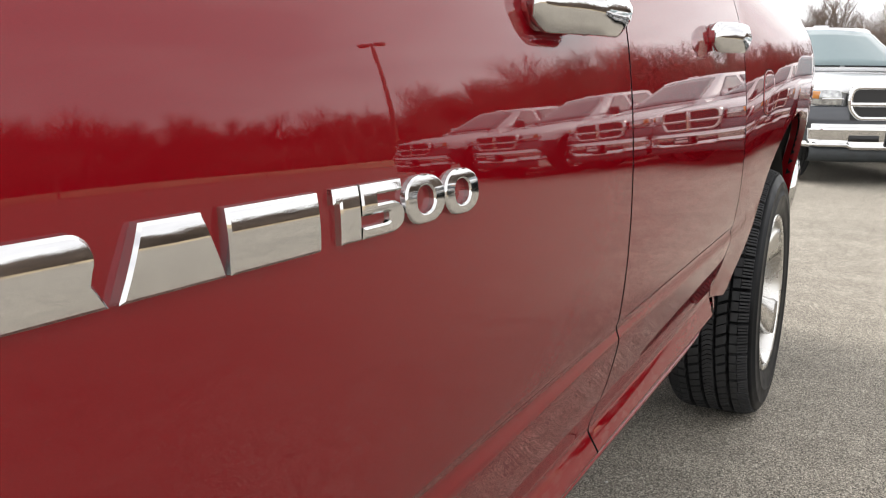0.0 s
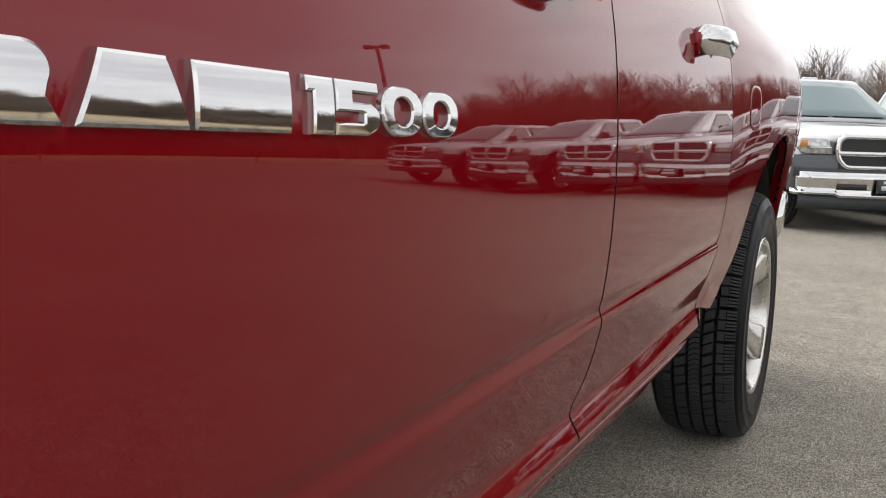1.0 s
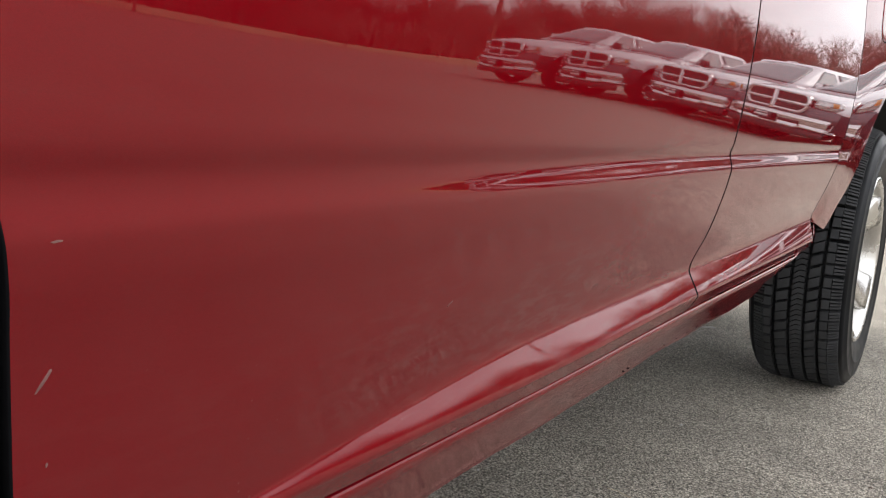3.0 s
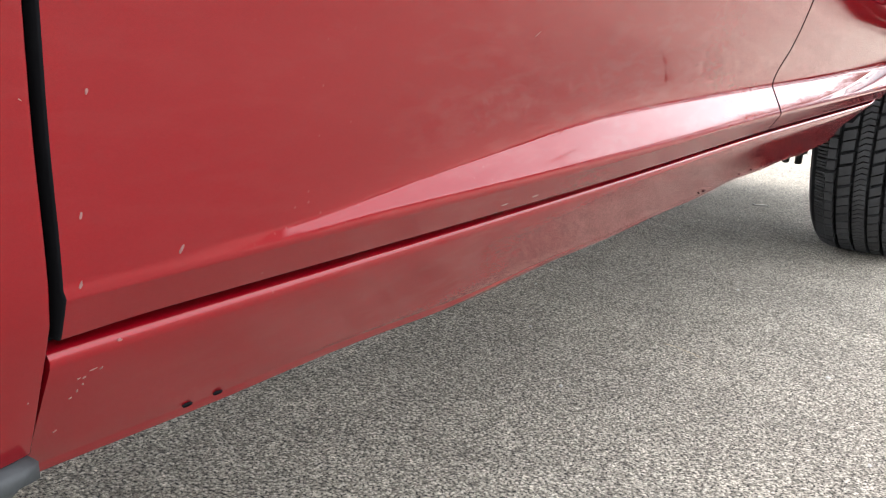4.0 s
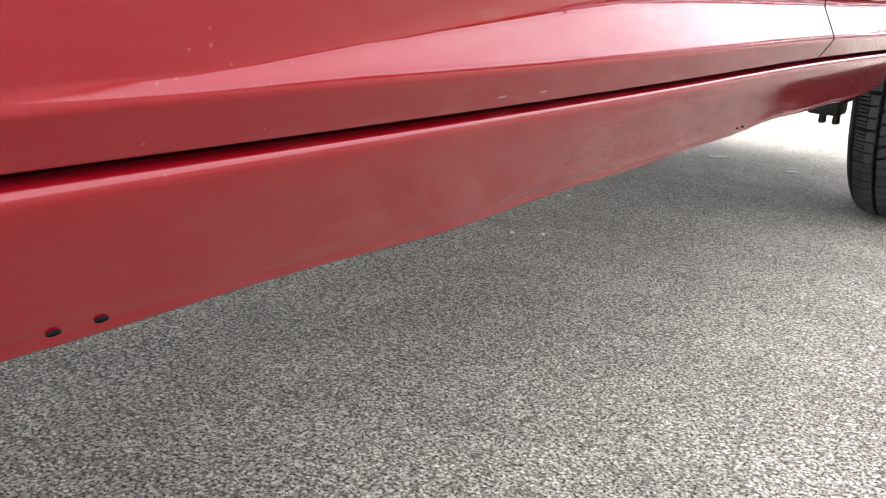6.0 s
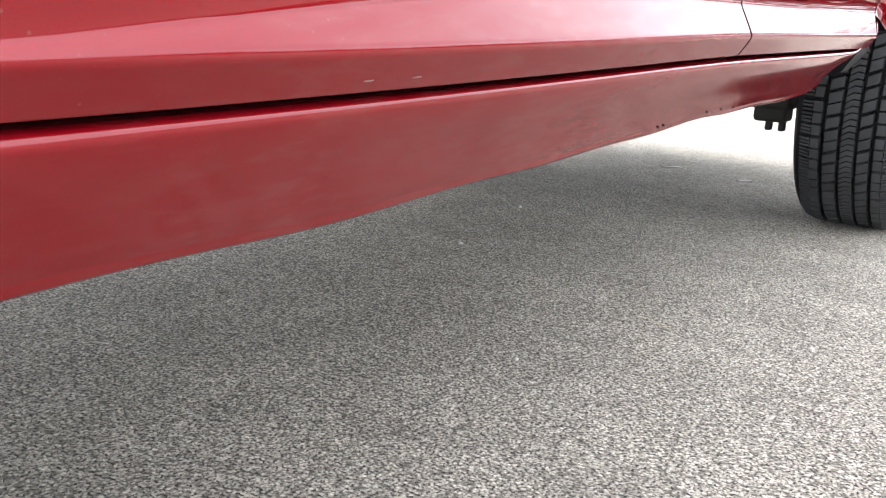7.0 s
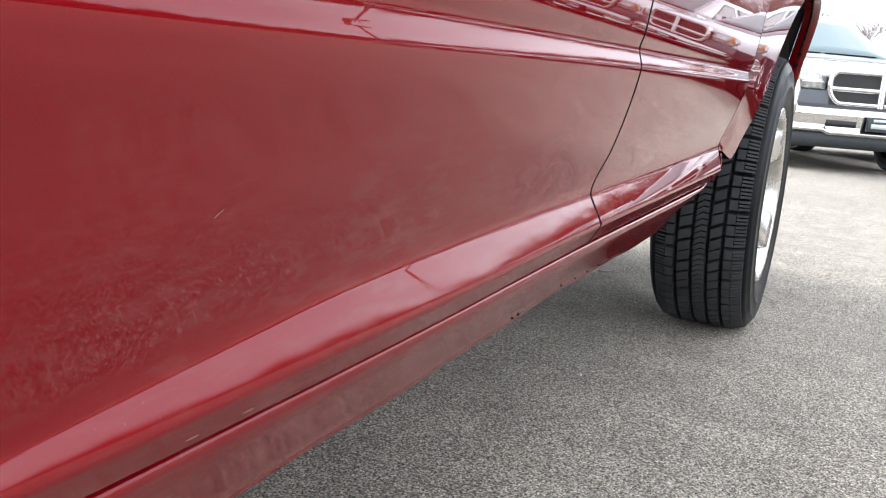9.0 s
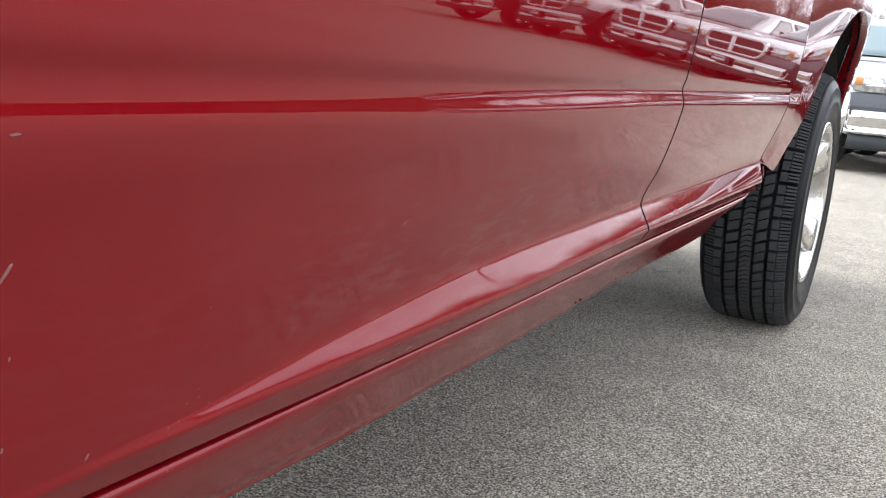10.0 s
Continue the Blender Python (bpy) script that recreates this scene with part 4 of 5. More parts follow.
liners(red, 0.62)
for o in red.children:
    if o not in before:
        o.location = RED_AT
for Y in AXLES:
    wheel(red, (0.012, RED_AT[1] + Y, 0.4165 + ground_z(0, RED_AT[1] + Y)), False)
    wheel(red, (-1.99, RED_AT[1] + Y, 0.4165 + ground_z(0, RED_AT[1] + Y)), True)
bm = bmesh.new()
box_into(bm, -1.75, -0.25, RED_AT[1] + 4.50, RED_AT[1] + 4.58, 0.37, 0.46, 0.02)
part("axle", bm, UNDER, red, "black rear axle")
# spring hanger seen below the sill
bm = bmesh.new()
box_into(bm, -0.44, -0.30, 2.92, 3.06, 0.335, 0.46, 0.015)
box_into(bm, -0.405, -0.315, 2.94, 3.04, 0.298, 0.345, 0.010)
box_into(bm, -0.375, -0.358, 2.97, 3.00, 0.272, 0.305, 0.004)
box_into(bm, -0.338, -0.321, 2.97, 3.00, 0.272, 0.305, 0.004)
part("spring_hanger", bm, UNDER, red, "black steel spring hanger")
# rear bumper
bm = bmesh.new()
rings = []
for k in range(13):
    t = k / 12
    x = -0.085 - 1.83 * t
    dy = 0.10 * (2 * abs(t - 0.5)) ** 4
    rings.append([(x, 4.30 - dy, 0.56), (x, 4.50 - dy, 0.57), (x, 4.53 - dy, 0.64), (x, 4.52 - dy, 0.74), (x, 4.45 - dy, 0.77), (x, 4.30 - dy, 0.77)])
rings_into(bm, rings, caps=(True, True))
part("rear_bumper", bm, CHROME, red, "chrome rear bumper")
bm = bmesh.new()
rings = []
for k in range(9):
    t = k / 8
    y = 3.93 + 0.50 * t
    x = -0.014 - 0.02 * t - 0.035 * t ** 3
    rings.append([(x - 0.07, y, 0.59), (x - 0.030, y, 0.60), (x - 0.016, y, 0.63), (x - 0.004, y, 0.69), (x, y, 0.76), (x - 0.008, y, 0.795), (x - 0.05, y, 0.80)])
rings_into(bm, rings, caps=(True, True))
part("bumper_corner", bm, CHROME, red, "chrome bumper corner")


# ---- white pickups ----
def nose(x):
    return 0.035 + 0.20 * abs(x) ** 2.4


def face_plate(bm, loop, d0, d1, chamfer=0.006):
    """A raised plate on the nose from an anticlockwise loop of (x, z)."""
    inner = outline_offset(loop, chamfer)
    rings = [[(x, nose(x) - d0, z) for x, z in loop], [(x, nose(x) - d1 + chamfer, z) for x, z in loop], [(x, nose(x) - d1, z) for x, z in inner]]
    vs = rings_into(bm, rings)
    return vs


def filled(bm, vs):
    edges = [e for e in bm.edges if e.verts[0] in vs and e.verts[1] in vs and len(e.link_faces) < 2]
    bmesh.ops.triangle_fill(bm, edges=edges, use_beauty=True)


def dense(loop, step=0.06):
    out = []
    n = len(loop)
    for i in range(n):
        a, b = loop[i], loop[(i + 1) % n]
        k = max(1, int(math.hypot(b[0] - a[0], b[1] - a[1]) / step))
        out += [(a[0] + (b[0] - a[0]) * j / k, a[1] + (b[1] - a[1]) * j / k) for j in range(k)]
    return out


def rounded(loop, r, n=4):
    out = []
    m = len(loop)
    for i in range(m):
        p, q, s = Vector(loop[i - 1]), Vector(loop[i]), Vector(loop[(i + 1) % m])
        a, b = (p - q).normalized(), (s - q).normalized()
        d = min(r, (p - q).length * 0.45, (s - q).length * 0.45)
        p0, p1 = q + a * d, q + b * d
        for k in range(n + 1):
            t = k / n
            out.append(tuple(p0 * (1 - t) ** 2 + q * 2 * t * (1 - t) + p1 * t * t))
    return out


def nose_ring(loop, width, d0, d1):
    """A raised frame on the nose."""
    bm = bmesh.new()
    inner = outline_offset(loop, width)
    a = outline_offset(loop, width * 0.18)
    b = outline_offset(loop, width * 0.80)
    rings_into(bm, [[(x, nose(x) - d0, z) for x, z in loop], [(x, nose(x) - d1 * 0.6, z) for x, z in loop], [(x, nose(x) - d1, z) for x, z in a],
                    [(x, nose(x) - d1 * 0.95, z) for x, z in b], [(x, nose(x) - d0, z) for x, z in inner]])
    return bm


def nose_band(x0, x1, rows, n=28):
    """A strip across the nose; rows of (z, stand-off)."""
    bm = bmesh.new()
    pts = []
    for z, d in rows:
        pts.append([(x0 + (x1 - x0) * i / n, nose(x0 + (x1 - x0) * i / n) - d, z) for i in range(n + 1)])
    grid_into(bm, pts)
    return bm


def white_pickup():
    t = thing("white_pickup", "white pickup truck with chrome grille and bumper, parked in a row", "pickup truck", "row of white pickups")
    bm = bmesh.new()
    shell_into(bm)
    for f in bm.faces:
        c = f.calc_center_median()
        if c.z < 0.80 and abs(c.x) > 0.6:
            f.material_index = 1
    part("body", bm, [WHITE, CHARCOAL], t, "white over charcoal two-tone body")
    bm = bmesh.new()
    cab_into(bm)
    part("cab_roof", bm, WHITE, t)
    glazing(t)
    liners(t)
    for Y in AXLES:
        wheel(t, (0.985, Y, 0.4165), False)
        wheel(t, (-0.985, Y, 0.4165), True)
    # painted band round the nose and lower edge
    part("valance", nose_band(-0.985, 0.985, [(0.63, 0.0), (0.64, 0.055), (0.74, 0.050), (0.868, 0.036), (0.880, 0.0)]), CHARCOAL, t, "charcoal painted band over the bumper")
    # grille
    loop = rounded([(-0.48, 0.72), (0.48, 0.72), (0.57, 0.82), (0.59, 0.93), (0.575, 1.05), (0.51, 1.105), (-0.51, 1.105), (-0.575, 1.05), (-0.59, 0.93), (-0.57, 0.82)], 0.05)
    loop = dense(loop, 0.06)
    g = part("grille", nose_ring(loop, 0.055, -0.01, 0.085), CHROME, t, "chrome grille surround")
    bm = bmesh.new()
    pts = [[(0.55 * i / 12, nose(0.55 * i / 12) - 0.052, z) for i in range(-12, 13)] for z in (0.725, 0.90, 1.085)]
    grid_into(bm, pts)
    part("grille_mesh", bm, MESHBLACK, g, "black grille mesh")
    part("grille_bar", nose_band(-0.565, 0.565, [(0.868, 0.02), (0.872, 0.078), (0.898, 0.088), (0.924, 0.078), (0.928, 0.02)]), CHROME, g, "chrome grille bar")
    bm = bmesh.new()
    rings_into(bm, [[(-0.040, -0.0, z), (-0.036, -0.050, z), (0.0, -0.062, z), (0.036, -0.050, z), (0.040, 0.0, z)] for z in (0.72, 0.90, 1.09)], close=False)
    part("grille_bar", bm, CHROME, g, "chrome grille bar")
    for s in (1, -1):
        lp = [(s * 0.622, 0.882), (s * 0.92, 0.890), (s * 0.965, 0.96), (s * 0.945, 1.060), (s * 0.635, 1.050)]
        if s < 0:
            lp.reverse()
        lp = dense(rounded(lp, 0.03), 0.05)
        bm = bmesh.new()
        vs = face_plate(bm, lp, -0.02, 0.035, 0.012)
        filled(bm, set(vs[2]))
        lamp = part("headlamp", bm, LENS, t, "clear headlamp with silver reflector")
        # inner ledge between the upper and lower bowls
        bm = bmesh.new()
        rows = [[(s * x, nose(x) - d, z) for x in (0.62, 0.69, 0.76, 0.83)] for z, d in ((0.945, 0.030), (0.950, 0.041), (0.962, 0.041), (0.967, 0.030))]
        grid_into(bm, rows)
        part("reflector", bm, CHROME, lamp, "chrome ledge inside the lamp")
        lp = [(s * 0.865, 0.955), (s * 0.935, 0.965), (s * 0.930, 1.042), (s * 0.850, 1.038)]
        if s < 0:
            lp.reverse()
        bm = bmesh.new()
        vs = face_plate(bm, lp, 0.0, 0.045, 0.008)
        filled(bm, set(vs[2]))
        part("indicator", bm, AMBER, lamp, "amber indicator lens")
    # bumper with ends swept back, slots and plate
    bm = bmesh.new()
    pts = []
    for z, d, in ((0.685, 0.03), (0.692, 0.115), (0.683, 0.140), (0.61, 0.138), (0.52, 0.128), (0.465, 0.116), (0.440, 0.134), (0.415, 0.132), (0.393, 0.09), (0.388, 0.02)):
        row = []
        for i in range(41):
            x = -0.965 + 1.93 * i / 40
            sweep = 0.0 if abs(x) < 0.86 else (abs(x) - 0.86) ** 2 * 16
            zz = z + (0.030 if abs(x) > 0.55 and z < 0.46 else 0.0)
            row.append((x, nose(x) - d + sweep + 0.02, zz))
        pts.append(row)
    grid_into(bm, pts)
    bumper = part("bumper", bm, CHROME, t, "chrome front bumper")
    for s in (1, -1):
        bm = bmesh.new()
        rows = []
        for z, d in ((0.495, 0.12), (0.499, 0.134), (0.56, 0.138), (0.564, 0.12)):
            rows.append([(s * x, nose(x) - d + 0.008, z) for x in (0.26, 0.30, 0.38, 0.46, 0.54, 0.57)])
        grid_into(bm, rows)
        part("bumper_slot", bm, MESHBLACK, bumper, "dark slot in the bumper")
    bm = bmesh.new()
    box_into(bm, -0.165, 0.165, -0.148, -0.10, 0.47, 0.625, 0.006)
    pl = part("number_plate", bm, PLATE, bumper, "dark plate holder with pale bars")
    for z0, z1, w in ((0.575, 0.605, 0.11), (0.505, 0.555, 0.13)):
        bm = bmesh.new()
        box_into(bm, -w, w, -0.152, -0.149, z0, z1)
        part("plate_bar", bm, PLATEBAR, bumper, "plain pale bar")
    part("air_dam", nose_band(-0.93, 0.93, [(0.43, 0.02), (0.41, 0.075), (0.31, 0.055), (0.27, 0.03), (0.26, -0.08)]), PLASTIC, t, "black plastic air dam")
    # mirrors, handles, wipers, lamp marker
    for s in (1, -1):
        bm = bmesh.new()
        box_into(bm, s * 0.93 - 0.0, s * 1.0, 1.86, 1.92, 1.33, 1.37, 0.01)
        box_into(bm, min(s * 0.99, s * 1.16), max(s * 0.99, s * 1.16), 1.80, 1.92, 1.30, 1.50, 0.035)
        mir = part("wing_mirror", bm, CHROME if s > 0 else PLASTIC, t, "door mirror")
        for Y in (2.42, 3.28):
            bm = bmesh.new()
            box_into(bm, s * 1.012 - 0.02, s * 1.012 + 0.02, Y - 0.12, Y + 0.12, 1.135, 1.175, 0.012)
            part("door_handle", bm, CHROME, t, "chrome door handle")
        for Y in (1.50, 2.57, 3.42):
            bm = bmesh.new()
            box_into(bm, s * 0.992 - 0.006, s * 0.992 + 0.010, Y - 0.004, Y + 0.004, 0.56, 1.24)
            part("door_gap", bm, BLACK, t, "dark door gap")
    for cx in (-0.42, 0.28):
        bm = bmesh.new()
        box_into(bm, cx - 0.32, cx + 0.32, 1.40, 1.415, 1.325, 1.34, 0.004, pose(0, 0, 0.018, 0, 0, 0))
        part("wiper", bm, BLACK, t, "black wiper blade")
    bm = bmesh.new()
    box_into(bm, -0.10, 0.10, 2.26, 2.33, 1.855, 1.900, 0.015)
    part("roof_marker", bm, WHITE, t)
    return t


ROW = [(0.272, 11.18, 27.7), (2.45, 12.80, 34.0), (4.12, 13.85, 30.0), (6.28, 14.75, 28.5), (8.42, 15.55, 27.7)]


def row_pose(k):
    x, y, turn = ROW[k]
    return pose(x, y, ground_z(x, y + 1.5), 0, 0, turn)


first_white = white_pickup()
first_white.matrix_basis = row_pose(0)
for k in range(1, len(ROW)):
    copy_thing(first_white, row_pose(k))


# ---- lamp post ----
def lamp_post(at):
    t = thing("lamp_post", "tall rusty steel car park lamp post with twin heads", "lamp post", at=at)
    bm = bmesh.new()
    rings = [[(r * math.cos(2 * math.pi * k / 12), r * math.sin(2 * math.pi * k / 12), z) for k in range(12)] for z, r in ((0.5, 0.11), (4.0, 0.095), (7.3, 0.075))]
    rings_into(bm, rings, caps=(True, True))
    part("pole", bm, GALV, t)
    bm = bmesh.new()
    rings = [[(r * math.cos(2 * math.pi * k / 16), r * math.sin(2 * math.pi * k / 16), z) for k in range(16)] for z, r in ((-0.1, 0.30), (0.5, 0.30), (0.56, 0.26))]
    rings_into(bm, rings, caps=(True, True))
    part("concrete_base", bm, plain("concrete", (0.42, 0.40, 0.37), 0.9, relief=0.5), t, "round concrete footing")
    for s in (1, -1):
        bm = bmesh.new()
        box_into(bm, min(0.05 * s, 0.25 * s), max(0.05 * s, 0.25 * s), -0.04, 0.04, 7.16, 7.24)
        arm = part("arm", bm, GALV, t)
        bm = bmesh.new()
        box_into(bm, min(0.20 * s, 0.62 * s), max(0.20 * s, 0.62 * s), -0.15, 0.15, 7.10, 7.32, 0.04)
        part("lamp_head", bm, GALV, t, "flat shoebox lamp head, unlit")
    return t


lamp_post((18.4, 32.0, 0.055))


# ---- bare trees ----
def branch_tree(seed, height, spread):
    """Verts and faces of a bare tree: (trunk and limbs), (fine twigs)."""
    rnd = random.Random(seed)
    wood, fine = ([], []), ([], [])

    def tube(store, p, q, r0, r1, sides):
        vs, fs = store
        ax = (q - p)
        if ax.length < 1e-6:
            return
        u = ax.orthogonal().normalized()
        w = ax.normalized().cross(u)
        base = len(vs)
        for c, r in ((p, r0), (q, r1)):
            for k in range(sides):
                a = 2 * math.pi * k / sides
                vs.append(tuple(c + u * (r * math.cos(a)) + w * (r * math.sin(a))))
        for k in range(sides):
            j = (k + 1) % sides
            fs.append((base + k, base + j, base + sides + j, base + sides + k))

    def grow(p, d, length, r, level):
        steps = 3 if level < 3 else 2
        for s in range(steps):
            d = (d + Vector((rnd.uniform(-1, 1), rnd.uniform(-1, 1), rnd.uniform(-0.5, 0.8))) * (0.10 + 0.05 * level)).normalized()
            q = p + d * (length / steps)
            r1 = r * 0.86
            tube(wood if level < 3 else fine, p, q, r, r1, 7 if level == 0 else (5 if level < 3 else 3))
            p, r = q, r1
            if level > 0 or s > 0:
                for _ in range(2 if level < 4 else 1):
                    if level < 5:
                        side = Vector((rnd.uniform(-1, 1), rnd.uniform(-1, 1), rnd.uniform(-0.1, 0.7))).normalized()
                        dd = (d * (1.0 - spread) + side * spread).normalized()
                        grow(p, dd, length * rnd.uniform(0.52, 0.80), r * rnd.uniform(0.5, 0.68), level + 1)
        if level < 4:
            grow(p, d, length * 0.7, r * 0.8, level + 1)

    grow(Vector((0, 0, -0.1)), Vector((0, 0, 1)), height * 0.30, height * 0.018, 0)
    return wood, fine


def tree_thing(seed, height, spread):
    wood, fine = branch_tree(seed, height, spread)
    t = thing("bare_tree", "leafless grey-brown tree at the edge of the field", "tree", "treeline")
    for name, store, mat in (("trunk", wood, BARK), ("crown", fine, TWIG)):
        me = bpy.data.meshes.new(name)
        me.from_pydata(store[0], [], store[1])
        me.materials.append(mat)
        ob = new(name, me)
        ob.parent = t
    return t


rnd = random.Random(4)
kinds = [tree_thing(11 + k, h, s) for k, (h, s) in enumerate(((9.5, 0.55), (11.0, 0.5), (8.5, 0.6)))]


def wood_edge(k):
    """A place along the wood's near edge, and the height of its crowns there."""
    a = -10 + 92 * k
    d = 39 + 3 * math.sin(k * 21) + (9 if a < 12 else 9 * smoothstep(24, 12, a))
    rise = interp(a, [(-10, 6.6), (4, 6.8), (10, 7.4), (16, 9.4), (20, 10.2), (23, 8.6), (27, 7.6), (34, 5.4), (42, 5.6), (47, 6.6), (51, 8.4), (55, 7.2), (62, 6.0), (100, 6.5), (145, 7.0)])
    return a, d, 0.9 + d * math.tan(radians(rise))


spots = 190
places = []
for i in range(spots):
    a, d, h = wood_edge((i + rnd.uniform(-0.4, 0.4)) / spots)
    d += rnd.uniform(0.5, 9)
    x, y = d * math.sin(radians(a)), 1 + d * math.cos(radians(a))
    s = h / 9.6 * rnd.uniform(0.72, 1.0) * (1 + (d - 39) * 0.006)
    m = pose(x, y, ground_z(x, y) + 0.15, 0, 0, rnd.uniform(0, 360)) @ Matrix.Diagonal((s, s, s, 1))
    places.append(m)
for i, m in enumerate(places[3:]):
    copy_thing(kinds[i % 3], m)
for ob, m in zip(kinds, places):
    ob.matrix_basis = m

# trees standing free before the wood
for i, (x, y, wide, tall) in enumerate(((15.3, 30.6, 0.52, 0.56), (18.9, 29.4, 0.30, 0.52), (17.9, 29.6, 0.26, 0.50), (26.6, 21.6, 0.62, 0.60), (28.0, 19.6, 0.60, 0.56), (21.6, 27.2, 0.40, 0.46))):
    copy_thing(kinds[i % 3], pose(x, y, ground_z(x, y) + 0.05, 0, 0, 70 * i) @ Matrix.Diagonal((wide, wide, tall, 1)))

# thicket under and behind the trees
vs, fs = [], []
rnd = random.Random(9)
for i in range(26000):
    k = rnd.random()
    a, d, top = wood_edge(k)
    deep = rnd.uniform(0, 1)
    d += 9 * deep
    a = radians(a + rnd.uniform(-0.4, 0.4))
    x, y = d * math.sin(a), 1 + d * math.cos(a)
    h = top * (rnd.uniform(0.16, 0.42) + 0.24 * deep) * (0.85 + 0.2 * math.sin(k * 137) * math.sin(k * 61))
    w = rnd.uniform(0.025, 0.085)
    q = rnd.uniform(0, math.pi)
    cx, cy = math.cos(q) * w, math.sin(q) * w
    lx, ly = rnd.uniform(-0.5, 0.5), rnd.uniform(-0.5, 0.5)
    z0 = 0.1
    for f0, f1, ox, oy, ww in ((0.0, 0.55, 0, 0, 1.0), (0.5, 1.0, lx, ly, 0.6), (0.45, 0.92, -ly, lx, 0.55), (0.2, 0.62, -lx, ly, 0.5)):
        b = len(vs)
        vs += [(x - cx * ww, y - cy * ww, z0 + h * f0), (x + cx * ww, y + cy * ww, z0 + h * f0), (x + ox + cx * ww * 0.5, y + oy + cy * ww * 0.5, z0 + h * f1), (x + ox - cx * ww * 0.5, y + oy - cy * ww * 0.5, z0 + h * f1)]
        fs.append((b, b + 1, b + 2, b + 3))
me = bpy.data.meshes.new("thicket")
me.from_pydata(vs, [], fs)
me.materials.append(TWIG)
tagged(new("thicket", me), "brown leafless thicket along the field edge", "thicket", kind="stuff")


# ---- small marks on the red pickup ----
def blob_into(bm, centre, along, across, normal, a, b, seed, thick):
    r = random.Random(seed)
    n = 9
    ring = []
    for k in range(n):
        q = 2 * math.pi * k / n
        s = r.uniform(0.72, 1.15)
        ring.append(centre + along * (a * s * math.cos(q)) + across * (b * s * math.sin(q)))
    top = [p + normal * thick for p in ring]
    mid = [centre + (p - centre) * 0.7 + normal * (thick * 1.3) for p in ring]
    rings_into(bm, [[p - normal * 0.0006 for p in ring], top, mid], caps=(False, True))


def mark_on(parent, y, z, length, width, angle, seed, mat, label, surface):
    """A flat scrape or chip lying on the truck's side."""
    h = 0.002
    y += 0.022 * (1 - smoothstep(0.55, 0.95, y))
    p = Vector((surface(y, z), y, up(y, z)))
    ty = (Vector((surface(y + h, z), y + h, up(y + h, z))) - p).normalized()
    tz = (Vector((surface(y, z + h), y, up(y, z + h))) - p).normalized()
    nrm = ty.cross(tz).normalized()
    if nrm.x < 0:
        nrm = -nrm
    q = radians(angle)
    along = (ty * math.cos(q) + tz * math.sin(q)).normalized()
    bm = bmesh.new()
    blob_into(bm, p, along, nrm.cross(along), nrm, length / 2, width / 2, seed, 0.0003)
    part("paint_chip", bm, mat, parent, label)


def sill_x(y, z):
    return interp(z, [(0.4165, -0.0940), (0.4205, -0.0935), (0.4235, -0.0910), (0.436, -0.0835), (0.453, -0.0732), (0.470, -0.0630), (0.4855, -0.0540), (0.4898, -0.0526), (0.493, -0.0540)]) + 0.010 * smoothstep(0.4, 2.2, y)


CHIP_MARKS = [(0.317, 0.640, 0.013, 0.0022, 62), (0.381, 0.531, 0.005, 0.0018, 70), (0.671, 0.622, 0.008, 0.0006, 32),
              (0.682, 0.5065, 0.010, 0.0014, 2), (0.729, 0.5065, 0.012, 0.0014, 2), (0.327, 0.5545, 0.004, 0.0014, 85), (0.330, 0.525, 0.004, 0.0014, 80), (0.325, 0.600, 0.003, 0.0014, 85), (0.311, 0.703, 0.006, 0.0012, 5)]
for i, (y, z, a, w, q) in enumerate(CHIP_MARKS):
    mark_on(front_door, y, z, a, w, q, 40 + i, CHIP, "pale chip in the paint", side_x)
SILL_MARKS = [(0.889, 0.486, 0.005, 0.0018, 20), (0.849, 0.444, 0.010, 0.0013, 6), (0.818, 0.447, 0.009, 0.0012, 4), (0.796, 0.448, 0.011, 0.0008, 4), (0.884, 0.440, 0.005, 0.0012, 0),
              (0.613, 0.464, 0.007, 0.0007, 12), (0.357, 0.4905, 0.003, 0.0015, 0), (0.347, 0.478, 0.005, 0.0006, 10)]
for i, (y, z, a, w, q) in enumerate(SILL_MARKS):
    mark_on(sill, y, z, a, w, q, 80 + i, CHIP, "pale chip in the paint", sill_x)

# stone chips thrown up behind the front wheel
chips = random.Random(31)
for i in range(10):
    mark_on(wing, chips.uniform(0.245, 0.318), chips.uniform(0.455, 0.62), chips.uniform(0.0010, 0.0018), chips.uniform(0.0004, 0.0008), chips.uniform(0, 180), 120 + i, CHIP, "pale chip in the paint", side_x)
for i in range(7):
    mark_on(sill, chips.uniform(0.338, 0.352), chips.uniform(0.440, 0.478), chips.uniform(0.001, 0.0022), chips.uniform(0.0006, 0.001), chips.uniform(0, 180), 150 + i, CHIP, "pale chip in the paint", sill_x)

# ---- litter on the asphalt ----
STONE = plain("pale_stone", (0.55, 0.53, 0.50), 0.8, vary=0.25, scale=60, relief=0.4)
LEAF = plain("dry_leaf", (0.10, 0.065, 0.04), 0.9, vary=0.4, scale=80)
STRAW = plain("dry_straw", (0.45, 0.36, 0.24), 0.9, vary=0.3, scale=60)


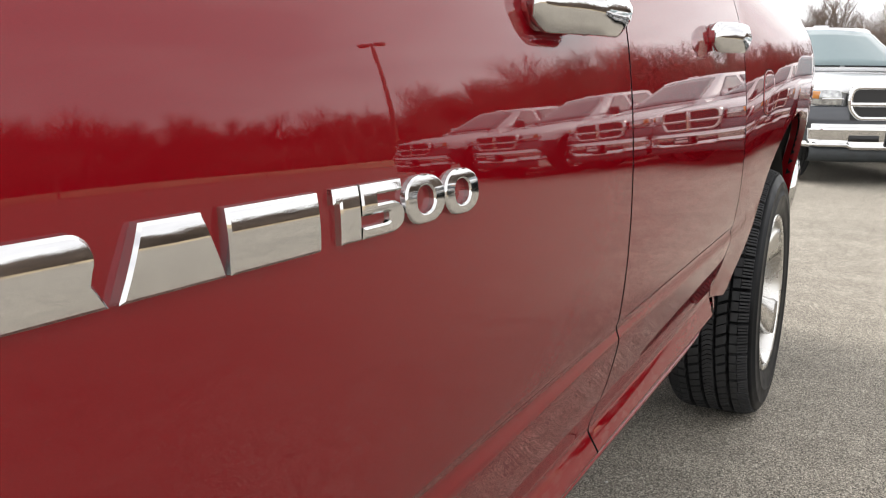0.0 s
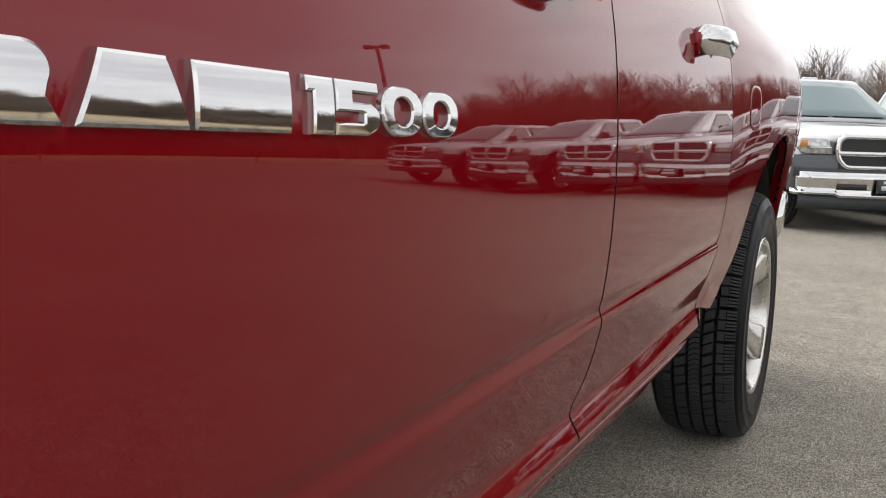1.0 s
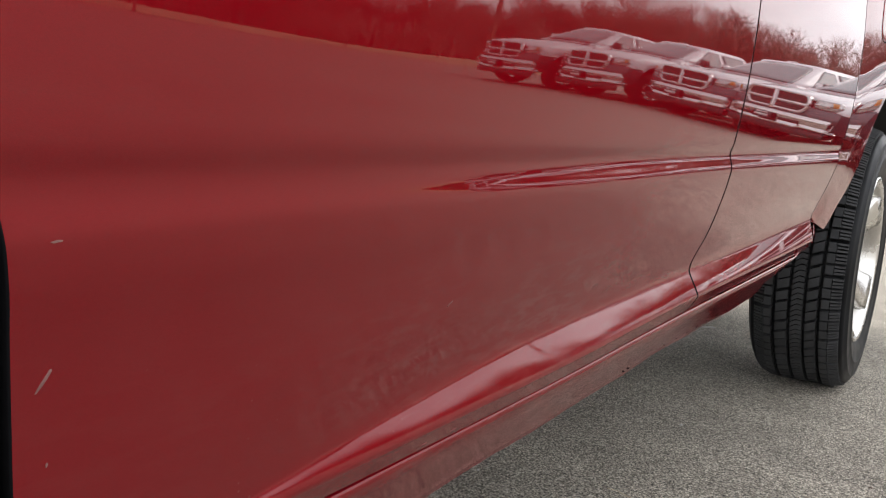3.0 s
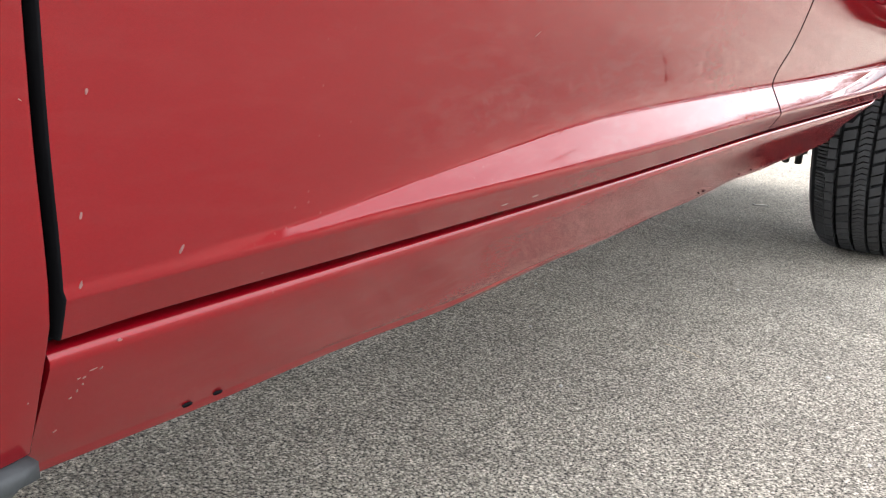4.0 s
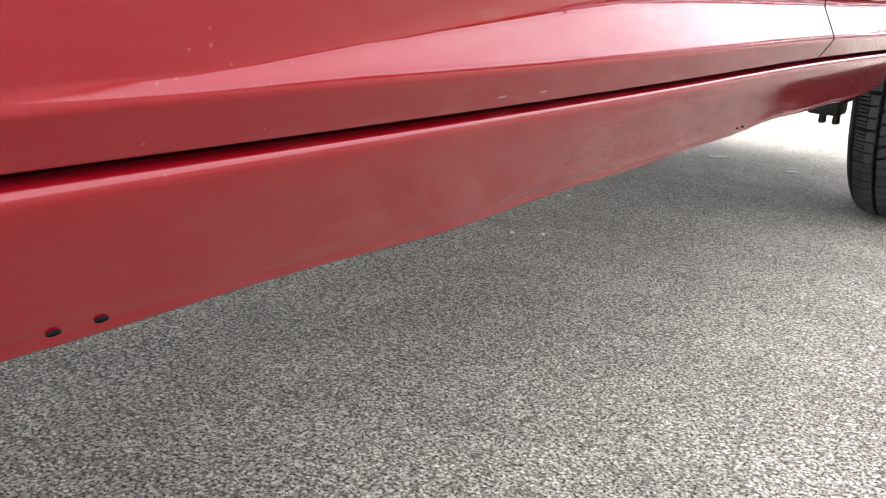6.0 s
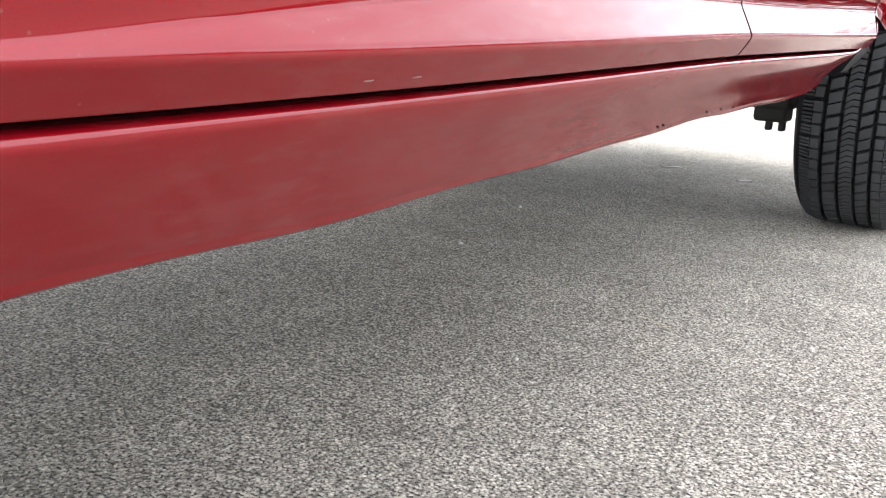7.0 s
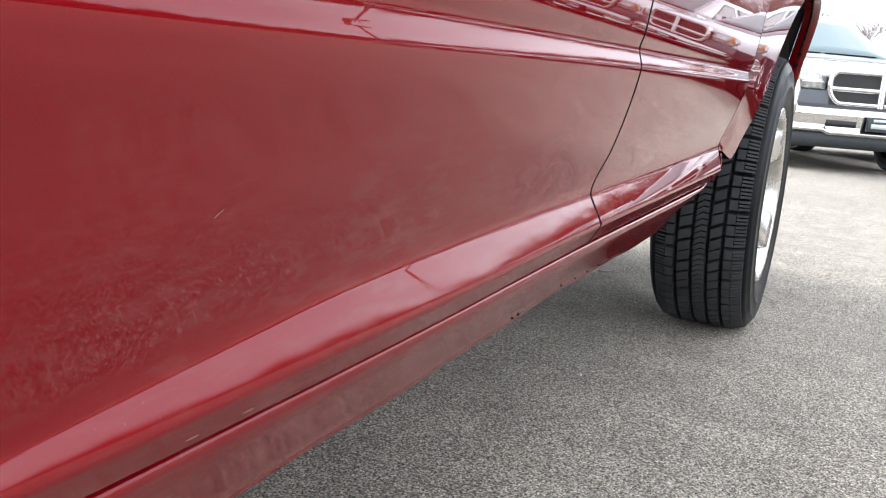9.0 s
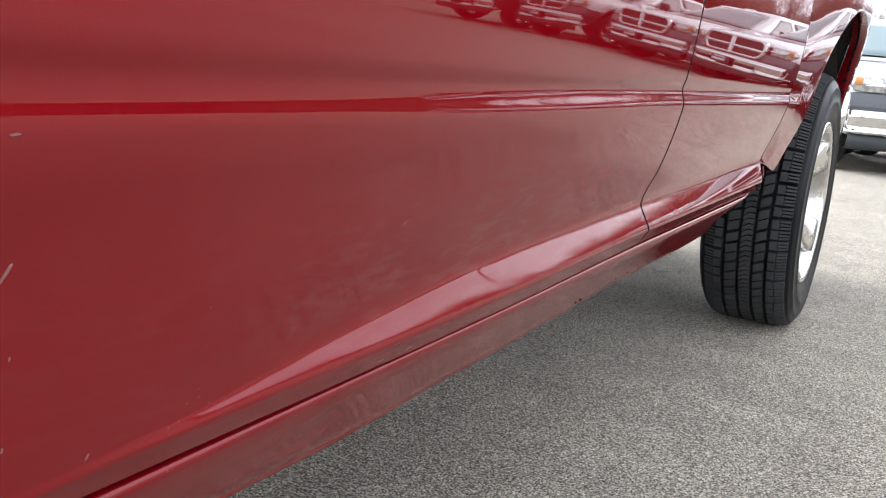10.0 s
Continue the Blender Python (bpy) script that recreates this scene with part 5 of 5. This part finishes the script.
def pebble(x, y, size, seed):
    bm = bmesh.new()
    bmesh.ops.create_icosphere(bm, subdivisions=2, radius=size)
    r = random.Random(seed)
    ph = [r.uniform(0, 6) for _ in range(3)]
    for v in bm.verts:
        k = 1 + 0.18 * math.sin(v.co.x / size * 2.3 + ph[0]) + 0.15 * math.sin(v.co.y / size * 3.1 + ph[1])
        v.co = (v.co.x * k * r.uniform(0.95, 1.05), v.co.y * k * 0.8, v.co.z * 0.6 * k)
    ob = part("pebble", bm, STONE)
    ob.location = (x, y, ground_z(x, y) + size * 0.35)
    ob.rotation_euler = (0, 0, r.uniform(0, 6))
    tagged(ob, "small pale pebble loose on the asphalt", "pebble", "loose pebbles")


for i, (x, y, sz) in enumerate([(-0.83, 2.085, 0.0065), (-0.77, 2.13, 0.005), (-0.735, 2.20, 0.004), (-0.70, 2.05, 0.0035), (-0.35, 1.5, 0.004), (0.02, 1.9, 0.005), (-0.55, 1.75, 0.004), (0.35, 2.6, 0.005), (0.6, 3.3, 0.006), (-0.3, 2.4, 0.004), (0.15, 1.55, 0.004), (-0.95, 2.6, 0.006)]):
    pebble(x, y, sz, i)


def leaf_bit(x, y, size, turn, mat, label, category, name):
    bm = bmesh.new()
    pts = []
    for j in range(5):
        v = -1 + 0.5 * j
        w = (1 - v * v) ** 0.5 * 0.45
        pts.append([(v * size, u * w * size, 0.12 * size * (u * u + 0.6 * math.sin(v * 3))) for u in (-1, -0.5, 0, 0.5, 1)])
    vs = grid_into(bm, pts)
    ret = bmesh.ops.extrude_face_region(bm, geom=list(bm.faces))
    for g in ret["geom"]:
        if isinstance(g, bmesh.types.BMVert):
            g.co.z += 0.0006
    ob = part(name, bm, mat)
    ob.location = (x, y, ground_z(x, y) + 0.002)
    ob.rotation_euler = (0, 0, radians(turn))
    tagged(ob, label, category, "litter")


for i, (x, y, sz) in enumerate([(0.175, 2.28, 0.006), (0.72, 3.63, 0.017), (0.76, 4.45, 0.014), (0.85, 4.78, 0.015), (0.57, 5.68, 0.018), (1.40, 4.95, 0.018), (0.75, 3.92, 0.012), (1.9, 4.3, 0.014), (2.4, 3.9, 0.013)]):
    leaf_bit(x, y, sz, 53 * i, LEAF, "curled dark brown dead leaf on the asphalt", "leaf", "dead_leaf")
for x, y, sz in ((-0.91, 3.80, 0.045), (-0.60, 3.72, 0.03)):
    leaf_bit(x, y, sz, 12, STONE, "flat pale flake lying on the asphalt", "flake", "paper_flake")

twig_bm = bmesh.new()
path = [(-0.045, 0.012, 0.003), (-0.02, 0.004, 0.006), (0.0, 0.0, 0.004), (0.022, -0.012, 0.006), (0.04, -0.016, 0.003)]
rings_into(twig_bm, [[(x + 0.0016 * math.cos(q), y + 0.0016 * math.sin(q), z + 0.0014 * math.sin(q * 2)) for q in (0, 1.57, 3.14, 4.71)] for x, y, z in path], caps=(True, True))
twig = part("dry_twig", twig_bm, STRAW)
twig.location = (-0.245, 1.84, ground_z(-0.245, 1.84))
tagged(twig, "short bent piece of dry straw on the asphalt", "twig", "litter")
